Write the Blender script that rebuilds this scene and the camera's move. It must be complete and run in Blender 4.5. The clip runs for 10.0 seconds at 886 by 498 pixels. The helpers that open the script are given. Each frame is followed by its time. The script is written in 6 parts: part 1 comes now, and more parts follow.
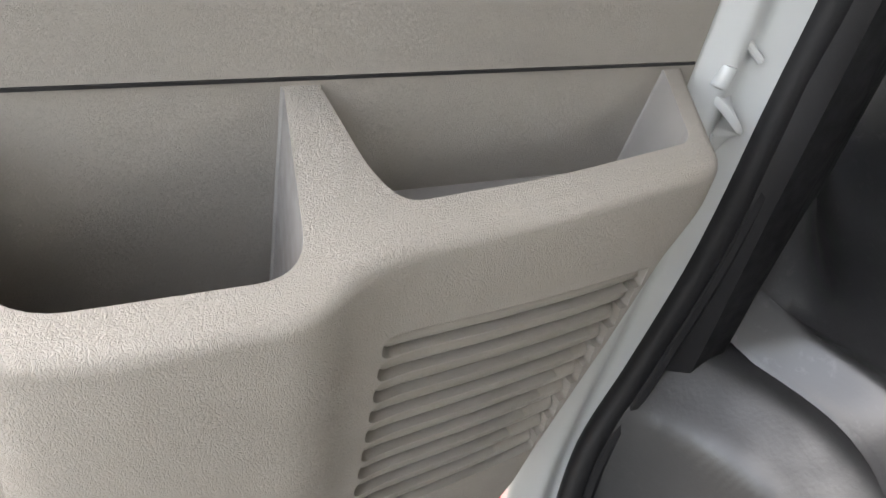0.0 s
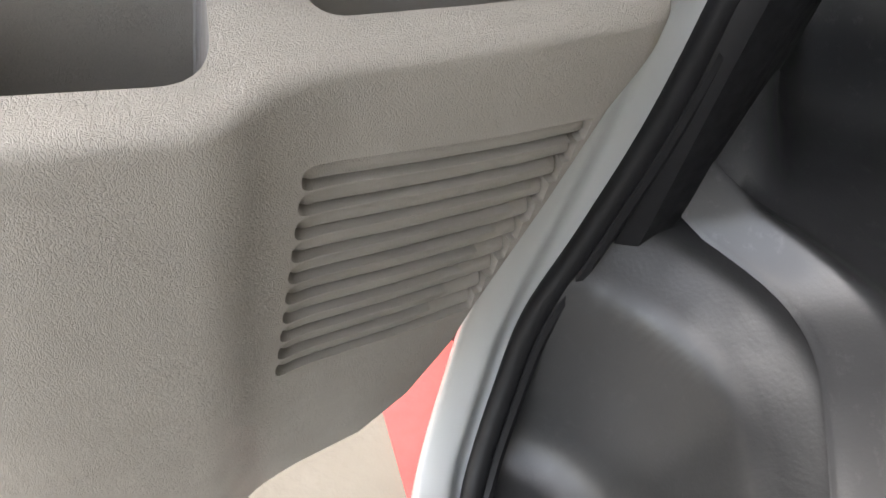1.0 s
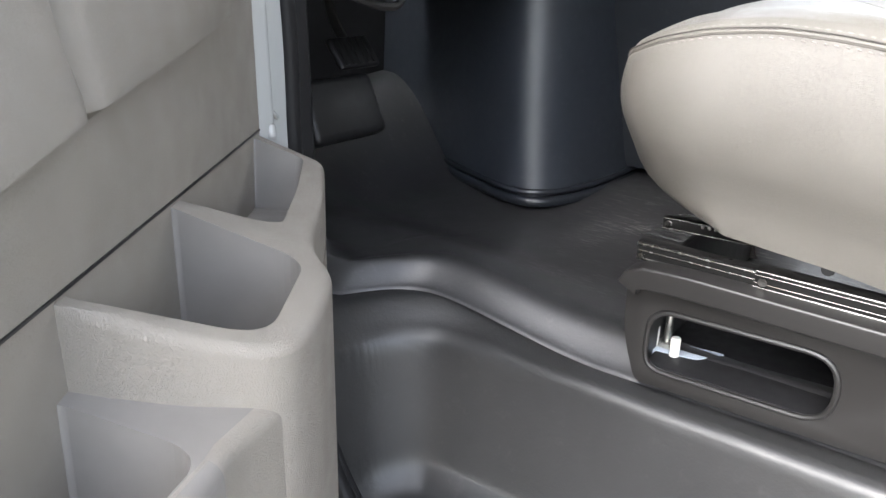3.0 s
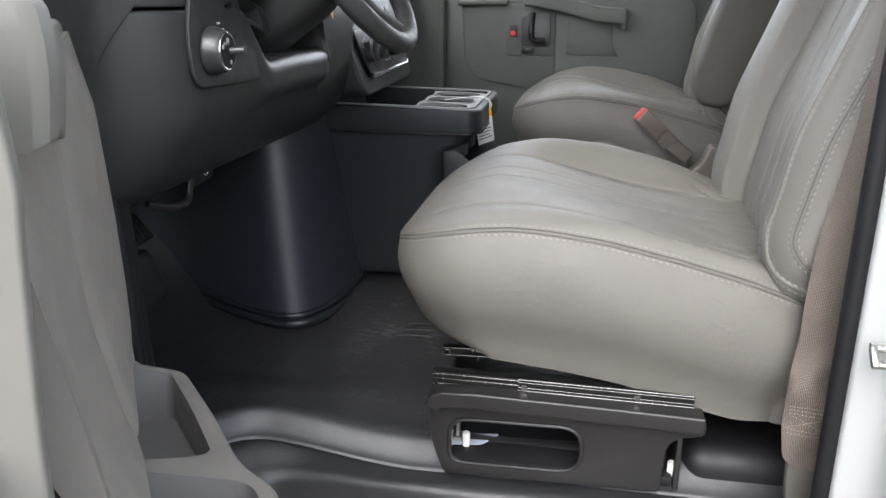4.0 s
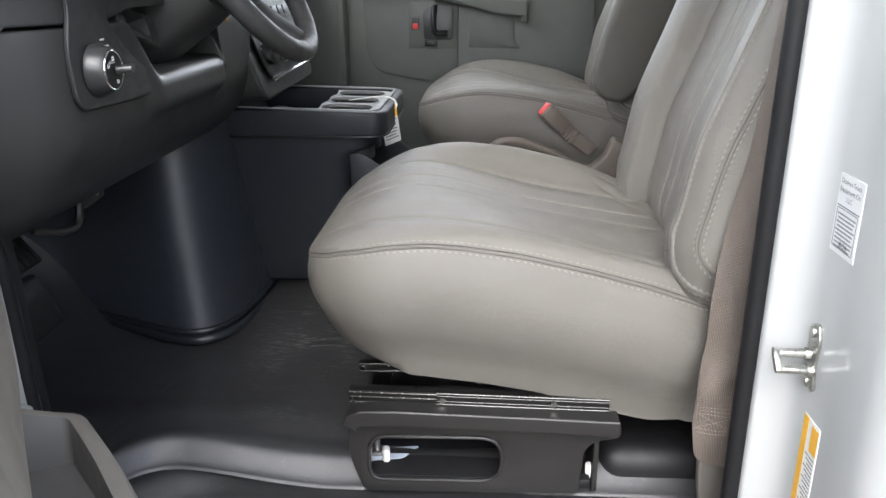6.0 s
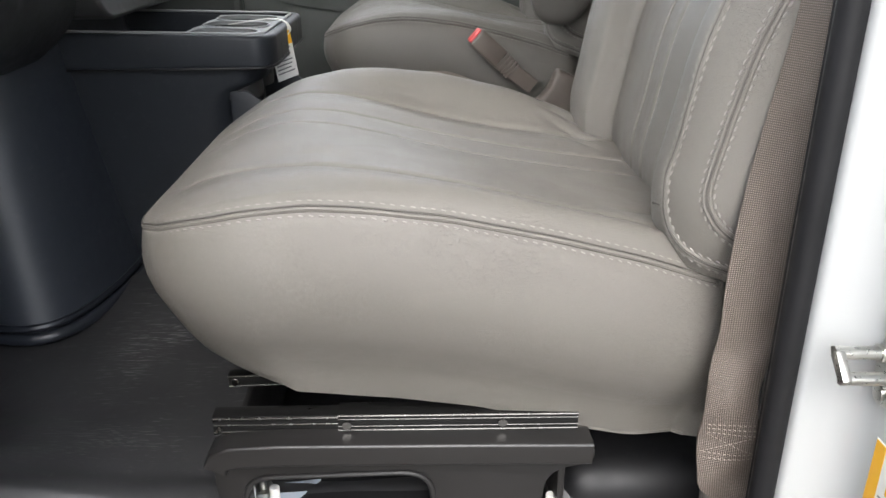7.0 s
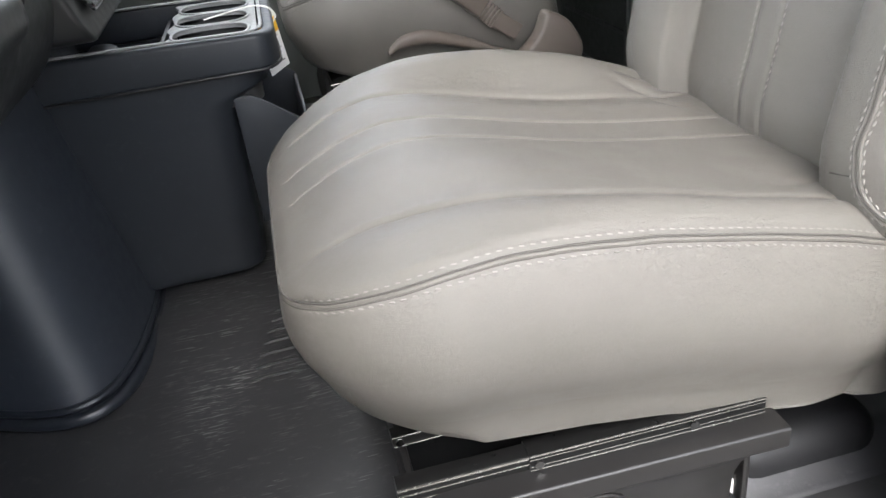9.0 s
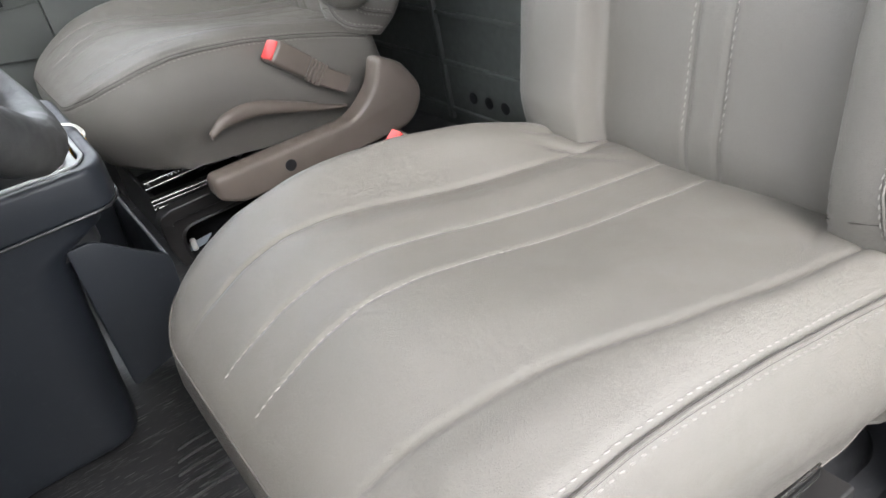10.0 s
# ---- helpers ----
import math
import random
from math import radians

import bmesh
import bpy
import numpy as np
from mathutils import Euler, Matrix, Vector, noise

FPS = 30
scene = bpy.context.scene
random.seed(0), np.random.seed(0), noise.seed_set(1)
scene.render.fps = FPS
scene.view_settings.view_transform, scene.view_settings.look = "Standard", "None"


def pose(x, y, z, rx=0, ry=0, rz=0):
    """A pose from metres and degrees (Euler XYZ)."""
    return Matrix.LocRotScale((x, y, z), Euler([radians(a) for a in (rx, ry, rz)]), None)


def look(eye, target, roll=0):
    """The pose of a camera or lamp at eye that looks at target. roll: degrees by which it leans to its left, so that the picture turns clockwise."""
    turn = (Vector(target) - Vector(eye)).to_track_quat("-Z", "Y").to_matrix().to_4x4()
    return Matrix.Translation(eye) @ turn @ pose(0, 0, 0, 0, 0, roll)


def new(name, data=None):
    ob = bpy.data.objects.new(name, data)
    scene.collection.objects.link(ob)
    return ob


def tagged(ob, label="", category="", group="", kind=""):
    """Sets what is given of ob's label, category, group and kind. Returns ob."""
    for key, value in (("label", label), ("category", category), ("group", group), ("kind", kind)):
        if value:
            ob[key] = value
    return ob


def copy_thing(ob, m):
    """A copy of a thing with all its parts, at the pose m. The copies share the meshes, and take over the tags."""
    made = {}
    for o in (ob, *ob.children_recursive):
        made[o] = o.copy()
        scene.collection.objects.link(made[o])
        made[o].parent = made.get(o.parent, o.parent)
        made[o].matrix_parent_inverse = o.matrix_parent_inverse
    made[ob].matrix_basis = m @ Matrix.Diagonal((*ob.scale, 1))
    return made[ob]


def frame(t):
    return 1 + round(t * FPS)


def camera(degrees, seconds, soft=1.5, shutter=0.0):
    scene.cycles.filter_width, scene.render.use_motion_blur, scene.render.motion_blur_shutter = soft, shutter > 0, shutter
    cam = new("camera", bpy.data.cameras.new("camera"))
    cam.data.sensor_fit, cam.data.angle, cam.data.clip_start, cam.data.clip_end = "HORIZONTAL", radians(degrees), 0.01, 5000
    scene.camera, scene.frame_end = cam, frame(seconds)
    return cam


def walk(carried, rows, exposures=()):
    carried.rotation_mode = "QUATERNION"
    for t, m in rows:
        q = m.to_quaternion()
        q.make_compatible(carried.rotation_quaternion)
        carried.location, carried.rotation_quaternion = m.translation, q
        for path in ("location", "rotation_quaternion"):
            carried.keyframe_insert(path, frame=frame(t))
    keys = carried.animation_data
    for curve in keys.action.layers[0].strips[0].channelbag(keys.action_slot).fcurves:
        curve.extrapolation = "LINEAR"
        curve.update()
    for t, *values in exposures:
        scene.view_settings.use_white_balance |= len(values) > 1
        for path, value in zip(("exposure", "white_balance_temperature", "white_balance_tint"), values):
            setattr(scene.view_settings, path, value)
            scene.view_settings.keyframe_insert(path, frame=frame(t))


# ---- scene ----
import functools
cam = camera(60.0, 10.0)
PATH = [
    (0, (0.046, 0.031, 1.139), (-0.096, 1.596, -0.098), 11.7),
    (0.5, (0.079, 0.031, 1.101), (0.024, 1.496, -0.26), 15.7),
    (1, (0.082, 0.027, 1.103), (0.057, 1.457, -0.295), 16.5),
    (1.5, (0.078, 0.017, 1.111), (0.106, 1.471, -0.262), 15.4),
    (2, (-0.025, -0.06, 1.101), (0.3, 1.521, -0.081), 10.0),
    (2.5, (-0.213, -0.127, 1.071), (0.716, 1.399, 0.171), 5.2),
    (2.8, (-0.335, -0.143, 1.098), (0.962, 1.172, 0.331), 3.0),
    (3, (-0.413, -0.132, 1.131), (1.096, 0.974, 0.422), 1.4),
    (3.2, (-0.473, -0.12, 1.177), (1.16, 0.796, 0.473), 0.4),
    (4.3, (-0.677, 0.001, 1.418), (1.216, 0.225, 0.813), -0.3),
    (4.5, (-0.679, 0.013, 1.428), (1.216, 0.193, 0.813), -0.3),
    (5, (-0.68, 0.013, 1.42), (1.219, 0.128, 0.803), 0.4),
    (5.2, (-0.678, 0.019, 1.428), (1.218, 0.113, 0.8), 0.3),
    (6.3, (-0.54, -0.054, 1.387), (1.337, 0.05, 0.705), -0.6),
    (6.5, (-0.465, -0.066, 1.354), (1.404, 0.001, 0.646), -0.6),
    (7, (-0.3, -0.046, 1.304), (1.544, -0.109, 0.531), -0.5),
    (7.5, (-0.267, -0.022, 1.296), (1.563, -0.15, 0.5), -0.2),
    (8, (-0.262, -0.02, 1.296), (1.559, -0.162, 0.482), -0.9),
    (8.5, (-0.229, 0.053, 1.299), (1.569, -0.164, 0.451), -2.1),
    (9, (-0.155, 0.191, 1.374), (1.573, -0.112, 0.413), -7.6),
    (9.5, (-0.039, 0.293, 1.444), (1.621, -0.203, 0.445), -11.7),
    (9.8, (0.046, 0.29, 1.449), (1.622, -0.376, 0.413), -12.9),
    (10, (0.098, 0.283, 1.442), (1.602, -0.531, 0.404), -12.6),
]
walk(cam, [(t, look(eye, target, roll)) for t, eye, target, roll in PATH],
     exposures=[(0.0, 3.22, 6650, 10), (1.0, 3.12, 6650, 10), (1.6, 3.06, 6550, 10), (2.5, 2.88, 6300, 10), (3.2, 2.60, 6200, 10), (4.3, 1.87, 6100, 10), (5.2, 1.92, 6100, 10),
                (6.5, 2.05, 6200, 10), (7.5, 1.86, 6300, 10), (8.0, 1.86, 6300, 10), (9.0, 2.36, 6150, 10), (10.0, 2.52, 6100, 10)])

# ------------------------------------------------------------------ world and light
world = bpy.data.worlds.new("world")
scene.world = world
world.use_nodes = True
wn, wl = world.node_tree.nodes, world.node_tree.links
sky = wn.new("ShaderNodeTexSky")
sky.sky_type = "NISHITA"
sky.sun_disc = False
sky.sun_elevation = radians(45)
sky.sun_rotation = radians(274)
sky.dust_density = 3.0
sky.ozone_density = 0.6
wn["Background"].inputs["Strength"].default_value = 0.15
veil = wn.new("ShaderNodeHueSaturation")  # thin cloud greys the blue
veil.inputs["Saturation"].default_value = 0.45
wl.new(sky.outputs["Color"], veil.inputs["Color"])
wl.new(veil.outputs["Color"], wn["Background"].inputs["Color"])

sun_data = bpy.data.lights.new("sun", "SUN")
sun_data.energy = 0.25
sun_data.angle = radians(50)
sun_data.color = (1.0, 0.97, 0.93)
sun = new("sun", sun_data)
sun.matrix_basis = look((-5.7, 0.4, 5.9), (0, 0, 0))
for label, place, aim, sx, sy, power in (("windscreen_sky", (1.1, 0.90, 1.82), (1.1, -0.3, 0.85), 1.6, 0.6, 2.2), ("side_window_sky", (2.16, 0.06, 1.68), (0.6, 0.0, 1.0), 0.9, 0.42, 0.9)):
    ld = bpy.data.lights.new(label, "AREA")
    ld.shape = "RECTANGLE"
    ld.size, ld.size_y = sx, sy
    ld.energy = power
    ld.color = (1.0, 0.985, 0.94)
    new(label, ld).matrix_basis = look(place, aim)


# ------------------------------------------------------------------ materials
def material(name, color, rough=0.5, metal=0.0, grain=0.0, grain_size=0.002, vary=0.12, vary_size=0.06,
             scuff=None, scuff_amount=0.0, scuff_size=0.02, coat=0.0, sheen=0.0, kind="noise", rough_vary=0.1,
             spec=0.5, stretch=(1, 1, 1), scuff_stretch=(1, 1, 1), wrinkle=0.0, wrinkle_size=0.05, streak=None, streak_amount=0.0, creases=0.0):
    """A surface with colour variation, fine relief, wrinkles and scuffs, in metres."""
    mat = bpy.data.materials.new(name)
    mat.use_nodes = True
    nd, ln = mat.node_tree.nodes, mat.node_tree.links
    b = nd["Principled BSDF"]
    b.inputs["Metallic"].default_value = metal
    b.inputs["Coat Weight"].default_value = coat
    b.inputs["Coat Roughness"].default_value = 0.08
    b.inputs["Sheen Weight"].default_value = sheen
    b.inputs["Specular IOR Level"].default_value = spec
    co = nd.new("ShaderNodeTexCoord")
    big = nd.new("ShaderNodeTexNoise")
    big.inputs["Scale"].default_value = 1.0 / vary_size
    big.inputs["Detail"].default_value = 5
    ln.new(co.outputs["Object"], big.inputs["Vector"])
    ramp = nd.new("ShaderNodeMapRange")
    ramp.inputs["From Min"].default_value, ramp.inputs["From Max"].default_value = 0.3, 0.7
    ramp.inputs["To Min"].default_value, ramp.inputs["To Max"].default_value = 1 - vary, 1 + vary
    ln.new(big.outputs["Fac"], ramp.inputs["Value"])
    mul = nd.new("ShaderNodeVectorMath")
    mul.operation = "SCALE"
    mul.inputs[0].default_value = color
    ln.new(ramp.outputs["Result"], mul.inputs["Scale"])
    colour_out = mul.outputs["Vector"]
    rough_map = nd.new("ShaderNodeMapRange")
    rough_map.inputs["From Min"].default_value, rough_map.inputs["From Max"].default_value = 0.3, 0.7
    rough_map.inputs["To Min"].default_value = max(0.03, rough - rough_vary)
    rough_map.inputs["To Max"].default_value = min(1.0, rough + rough_vary)
    mid = nd.new("ShaderNodeTexNoise")
    mid.inputs["Scale"].default_value = 3.7 / vary_size
    mid.inputs["Detail"].default_value = 6
    ln.new(co.outputs["Object"], mid.inputs["Vector"])
    ln.new(mid.outputs["Fac"], rough_map.inputs["Value"])
    rough_out = rough_map.outputs["Result"]
    if scuff:
        mp = nd.new("ShaderNodeMapping")
        mp.inputs["Scale"].default_value = scuff_stretch
        ln.new(co.outputs["Object"], mp.inputs["Vector"])
        s1 = nd.new("ShaderNodeTexNoise")
        s1.inputs["Scale"].default_value = 1.0 / scuff_size
        s1.inputs["Detail"].default_value = 7
        s1.inputs["Roughness"].default_value = 0.7
        ln.new(mp.outputs["Vector"], s1.inputs["Vector"])
        sr = nd.new("ShaderNodeMapRange")
        sr.inputs["From Min"].default_value, sr.inputs["From Max"].default_value = 0.57, 0.74
        sr.inputs["To Max"].default_value = scuff_amount
        ln.new(s1.outputs["Fac"], sr.inputs["Value"])
        mix = nd.new("ShaderNodeMix")
        mix.data_type = "RGBA"
        mix.inputs["B"].default_value = (*scuff, 1)
        ln.new(sr.outputs["Result"], mix.inputs["Factor"])
        ln.new(colour_out, mix.inputs["A"])
        colour_out = mix.outputs["Result"]
    if streak:
        # shoes rub the middle of the floor, not the fold at its front
        sep = nd.new("ShaderNodeSeparateXYZ")
        ln.new(co.outputs["Object"], sep.inputs["Vector"])
        rub = nd.new("ShaderNodeMapRange")
        rub.inputs["From Min"].default_value, rub.inputs["From Max"].default_value = 0.5, 0.36
        ln.new(sep.outputs["Y"], rub.inputs["Value"])
        rub_x = nd.new("ShaderNodeMapRange")
        rub_x.inputs["From Min"].default_value, rub_x.inputs["From Max"].default_value = 0.45, 0.53
        ln.new(sep.outputs["X"], rub_x.inputs["Value"])
        rub_x.inputs["To Max"].default_value = streak_amount
        ln.new(rub_x.outputs["Result"], rub.inputs["To Max"])
    for turn, size, lo in ((4, 0.0020, 0.59), (-11, 0.0029, 0.61), (27, 0.0025, 0.635)) if streak else ():
        # thin worn scratches, mostly along y, gathered in patches
        mp = nd.new("ShaderNodeMapping")
        mp.inputs["Rotation"].default_value = (0, 0, radians(turn))
        mp.inputs["Scale"].default_value = (1, 0.075, 1)
        ln.new(co.outputs["Object"], mp.inputs["Vector"])
        n1 = nd.new("ShaderNodeTexNoise")
        n1.inputs["Scale"].default_value = 1.0 / size
        n1.inputs["Detail"].default_value = 2
        ln.new(mp.outputs["Vector"], n1.inputs["Vector"])
        r1 = nd.new("ShaderNodeMapRange")
        r1.inputs["From Min"].default_value, r1.inputs["From Max"].default_value = lo, lo + 0.05
        ln.new(n1.outputs["Fac"], r1.inputs["Value"])
        n2 = nd.new("ShaderNodeTexNoise")
        n2.inputs["Scale"].default_value = 9.0 + turn * 0.1
        n2.inputs["Detail"].default_value = 3
        ln.new(co.outputs["Object"], n2.inputs["Vector"])
        r2 = nd.new("ShaderNodeMapRange")
        r2.inputs["From Min"].default_value, r2.inputs["From Max"].default_value = 0.485, 0.67
        ln.new(rub.outputs["Result"], r2.inputs["To Max"])
        ln.new(n2.outputs["Fac"], r2.inputs["Value"])
        mm = nd.new("ShaderNodeMath")
        mm.operation = "MULTIPLY"
        ln.new(r1.outputs["Result"], mm.inputs[0])
        ln.new(r2.outputs["Result"], mm.inputs[1])
        mix = nd.new("ShaderNodeMix")
        mix.data_type = "RGBA"
        mix.inputs["B"].default_value = (*streak, 1)
        ln.new(mm.outputs["Value"], mix.inputs["Factor"])
        ln.new(colour_out, mix.inputs["A"])
        colour_out = mix.outputs["Result"]
    ln.new(colour_out, b.inputs["Base Color"])
    ln.new(rough_out, b.inputs["Roughness"])
    last = None
    if creases > 0:
        # fine branching creases of a stretched skin, in patches
        mp = nd.new("ShaderNodeMapping")
        mp.inputs["Rotation"].default_value = (0.3, 0.4, 0.5)
        mp.inputs["Scale"].default_value = (1, 0.4, 1)
        ln.new(co.outputs["Object"], mp.inputs["Vector"])
        cn = nd.new("ShaderNodeTexNoise")
        cn.inputs["Scale"].default_value = 190
        cn.inputs["Detail"].default_value = 3
        cn.inputs["Distortion"].default_value = 1.5
        ln.new(mp.outputs["Vector"], cn.inputs["Vector"])
        ab = nd.new("ShaderNodeMath")
        ab.operation = "SUBTRACT"
        ab.inputs[1].default_value = 0.5
        ln.new(cn.outputs["Fac"], ab.inputs[0])
        ab2 = nd.new("ShaderNodeMath")
        ab2.operation = "ABSOLUTE"
        ln.new(ab.outputs["Value"], ab2.inputs[0])
        cr = nd.new("ShaderNodeMapRange")
        cr.inputs["From Max"].default_value = 0.05
        ln.new(ab2.outputs["Value"], cr.inputs["Value"])
        bc = nd.new("ShaderNodeBump")
        bc.inputs["Distance"].default_value = creases
        pm_ = nd.new("ShaderNodeMapRange")
        pm_.inputs["From Min"].default_value, pm_.inputs["From Max"].default_value = 0.42, 0.66
        ln.new(big.outputs["Fac"], pm_.inputs["Value"])
        ln.new(pm_.outputs["Result"], bc.inputs["Strength"])
        ln.new(cr.outputs["Result"], bc.inputs["Height"])
        last = bc
    if wrinkle > 0:
        w = nd.new("ShaderNodeTexNoise")
        w.inputs["Scale"].default_value = 1.0 / wrinkle_size
        w.inputs["Detail"].default_value = 3
        w.inputs["Distortion"].default_value = 1.2
        ln.new(co.outputs["Object"], w.inputs["Vector"])
        bw = nd.new("ShaderNodeBump")
        bw.inputs["Strength"].default_value = 1.0
        bw.inputs["Distance"].default_value = wrinkle
        ln.new(w.outputs["Fac"], bw.inputs["Height"])
        if last:
            ln.new(last.outputs["Normal"], bw.inputs["Normal"])
        last = bw
    if grain > 0:
        mp = nd.new("ShaderNodeMapping")
        mp.inputs["Scale"].default_value = stretch
        ln.new(co.outputs["Object"], mp.inputs["Vector"])
        vec = mp.outputs["Vector"]
        if kind == "leather":
            dist = nd.new("ShaderNodeTexNoise")
            dist.inputs["Scale"].default_value = 0.35 / grain_size
            dist.inputs["Detail"].default_value = 2
            ln.new(vec, dist.inputs["Vector"])
            add = nd.new("ShaderNodeMix")
            add.data_type = "VECTOR"
            add.inputs["Factor"].default_value = 0.012
            ln.new(vec, add.inputs["A"])
            ln.new(dist.outputs["Color"], add.inputs["B"])
            g = nd.new("ShaderNodeTexVoronoi")
            g.feature = "DISTANCE_TO_EDGE"
            g.inputs["Scale"].default_value = 1.0 / grain_size
            ln.new(add.outputs["Result"], g.inputs["Vector"])
            gm = nd.new("ShaderNodeMapRange")
            gm.inputs["From Max"].default_value = 0.22
            ln.new(g.outputs["Distance"], gm.inputs["Value"])
            height = gm.outputs["Result"]
        elif kind == "weave":
            wx = nd.new("ShaderNodeTexChecker")
            wx.inputs["Scale"].default_value = 1.0 / grain_size
            ln.new(vec, wx.inputs["Vector"])
            height = wx.outputs["Fac"]
        else:
            g = nd.new("ShaderNodeTexNoise")
            g.inputs["Scale"].default_value = 1.0 / grain_size
            g.inputs["Detail"].default_value = 4
            ln.new(vec, g.inputs["Vector"])
            height = g.outputs["Fac"]
        bump = nd.new("ShaderNodeBump")
        bump.inputs["Strength"].default_value = 1.0
        bump.inputs["Distance"].default_value = grain
        ln.new(height, bump.inputs["Height"])
        if last:
            ln.new(last.outputs["Normal"], bump.inputs["Normal"])
        last = bump
    if last:
        ln.new(last.outputs["Normal"], b.inputs["Normal"])
    return mat


TRIM = material("door_trim_vinyl", (0.25, 0.228, 0.2), 0.46, grain=0.0002, grain_size=0.0018, kind="leather", stretch=(1, 1, 0.62),
                vary=0.05, vary_size=0.12, scuff=(0.42, 0.4, 0.37), scuff_amount=0.08, scuff_size=0.03, spec=0.45, creases=0.0003)
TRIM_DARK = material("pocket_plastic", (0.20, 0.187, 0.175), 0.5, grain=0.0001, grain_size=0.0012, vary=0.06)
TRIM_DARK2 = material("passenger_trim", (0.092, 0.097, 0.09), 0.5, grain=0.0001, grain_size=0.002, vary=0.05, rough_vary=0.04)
LEATHER = material("seat_vinyl", (0.165, 0.1535, 0.135), 0.34, grain=0.00016, grain_size=0.0016, kind="leather", vary=0.04, rough_vary=0.05,
                   vary_size=0.15, wrinkle=0.0022, wrinkle_size=0.09, spec=0.5, creases=0.0003)
THREAD = material("thread", (0.27, 0.257, 0.232), 0.65, vary=0.03)
PIPING = material("seam_gap", (0.085, 0.078, 0.068), 0.7, vary=0.05)
TAUPE = material("seat_plastic", (0.15, 0.125, 0.105), 0.42, grain=0.00012, grain_size=0.0016, vary=0.05)
ARMREST = material("armrest_vinyl", (0.10, 0.092, 0.08), 0.45, grain=0.00012, grain_size=0.0016, kind="leather", vary=0.04)
DASH = material("dash_plastic", (0.028, 0.029, 0.0292), 0.42, grain=0.00012, grain_size=0.0015, kind="leather", vary=0.06)
DASH_SMOOTH = material("dash_satin", (0.028, 0.029, 0.0292), 0.36, spec=0.6, grain=0.00005, grain_size=0.001, vary=0.05, rough_vary=0.04)
CONSOLE = material("console_plastic", (0.02, 0.023, 0.028), 0.42, spec=0.32, grain=0.0001, grain_size=0.0013, vary=0.05, rough_vary=0.05,
                   scuff=(0.2, 0.2, 0.21), scuff_amount=0.05, scuff_size=0.02)
TRAY = material("tray_grey", (0.28, 0.285, 0.28), 0.4, grain=0.00008, grain_size=0.001, vary=0.05)
COVER = material("engine_cover_plastic", (0.022, 0.027, 0.037), 0.5, grain=0.00006, grain_size=0.0016, vary=0.08, rough_vary=0.04,
                 scuff=(0.3, 0.32, 0.35), scuff_amount=0.06, scuff_size=0.018, spec=1.0)
RIM = material("cover_rim_plastic", (0.017, 0.020, 0.026), 0.36, spec=0.6, grain=0.00003, grain_size=0.003, vary=0.1, rough_vary=0.05)
RUBBER = material("floor_rubber", (0.033, 0.033, 0.0345), 0.34, spec=0.62, grain=0.00012, grain_size=0.003, vary=0.10, vary_size=0.12, wrinkle=0.0003, wrinkle_size=0.05,
                  rough_vary=0.03, streak=(0.33, 0.325, 0.32), streak_amount=0.62,
                  scuff=(0.13, 0.127, 0.124), scuff_amount=0.36, scuff_size=0.014, scuff_stretch=(1, 0.6, 1))
TRIM_FINE = material("fine_trim_vinyl", (0.25, 0.228, 0.2), 0.5, grain=0.00016, grain_size=0.0013, kind="leather",
                     vary=0.04, vary_size=0.12, scuff=(0.42, 0.4, 0.37), scuff_amount=0.06, scuff_size=0.03, spec=0.4)
TRIM_SMOOTH = material("smooth_trim_plastic", (0.19, 0.182, 0.158), 0.5, grain=0.00003, grain_size=0.001, vary=0.03, rough_vary=0.04)
PARTITION = material("partition_panel", (0.10, 0.108, 0.10), 0.5, grain=0.0001, grain_size=0.003, vary=0.06)
STEP = material("step_plastic", (0.028, 0.028, 0.0285), 0.40, spec=0.65, grain=0.0002, grain_size=0.0035, vary=0.12, vary_size=0.1, wrinkle=0.0005, wrinkle_size=0.05,
                scuff=(0.10, 0.097, 0.093), scuff_amount=0.2, scuff_size=0.03, rough_vary=0.07)
SEAL = material("seal_rubber", (0.012, 0.012, 0.013), 0.5, spec=0.25, grain=0.0001, grain_size=0.003, vary=0.1)
WHITE = material("white_paint", (0.435, 0.447, 0.44), 0.3, vary=0.006, vary_size=0.4, coat=0.5, rough_vary=0.0)
STEEL_BLACK = material("black_steel", (0.017, 0.016, 0.0155), 0.37, spec=0.6, grain=0.00003, grain_size=0.003, vary=0.05, rough_vary=0.03)
RAIL = material("rail_steel", (0.009, 0.0088, 0.0085), 0.32, spec=0.25, vary=0.04, rough_vary=0.05)
# bright metal for rivets and screws, and for the highlights on the rail ridges
GLINT_METAL = material("glint_metal", (0.2, 0.195, 0.185), 0.25, metal=1.0, vary=0.15, vary_size=0.03, rough_vary=0.05)
ZINC = material("zinc", (0.5, 0.5, 0.47), 0.34, metal=1.0, vary=0.08, vary_size=0.01)
CHROME = material("chrome", (0.8, 0.8, 0.8), 0.12, metal=1.0, vary=0.02)
HUMP = material("floor_cover_plastic", (0.011, 0.011, 0.012), 0.5, spec=0.35, grain=0.0001, grain_size=0.003, vary=0.1)
BLACK = material("black_plastic", (0.012, 0.012, 0.013), 0.42, vary=0.08)
WHITE_PRINT = material("white_print", (0.75, 0.75, 0.75), 0.5, vary=0.02)
YELLOW = material("yellow_print", (0.85, 0.45, 0.02), 0.5, vary=0.03)
PAPER = material("paper", (0.78, 0.78, 0.76), 0.5, vary=0.03)
LABEL = material("label_film", (0.68, 0.69, 0.68), 0.35, vary=0.02)
GREY_PRINT = material("grey_print", (0.22, 0.22, 0.23), 0.6, vary=0.03)
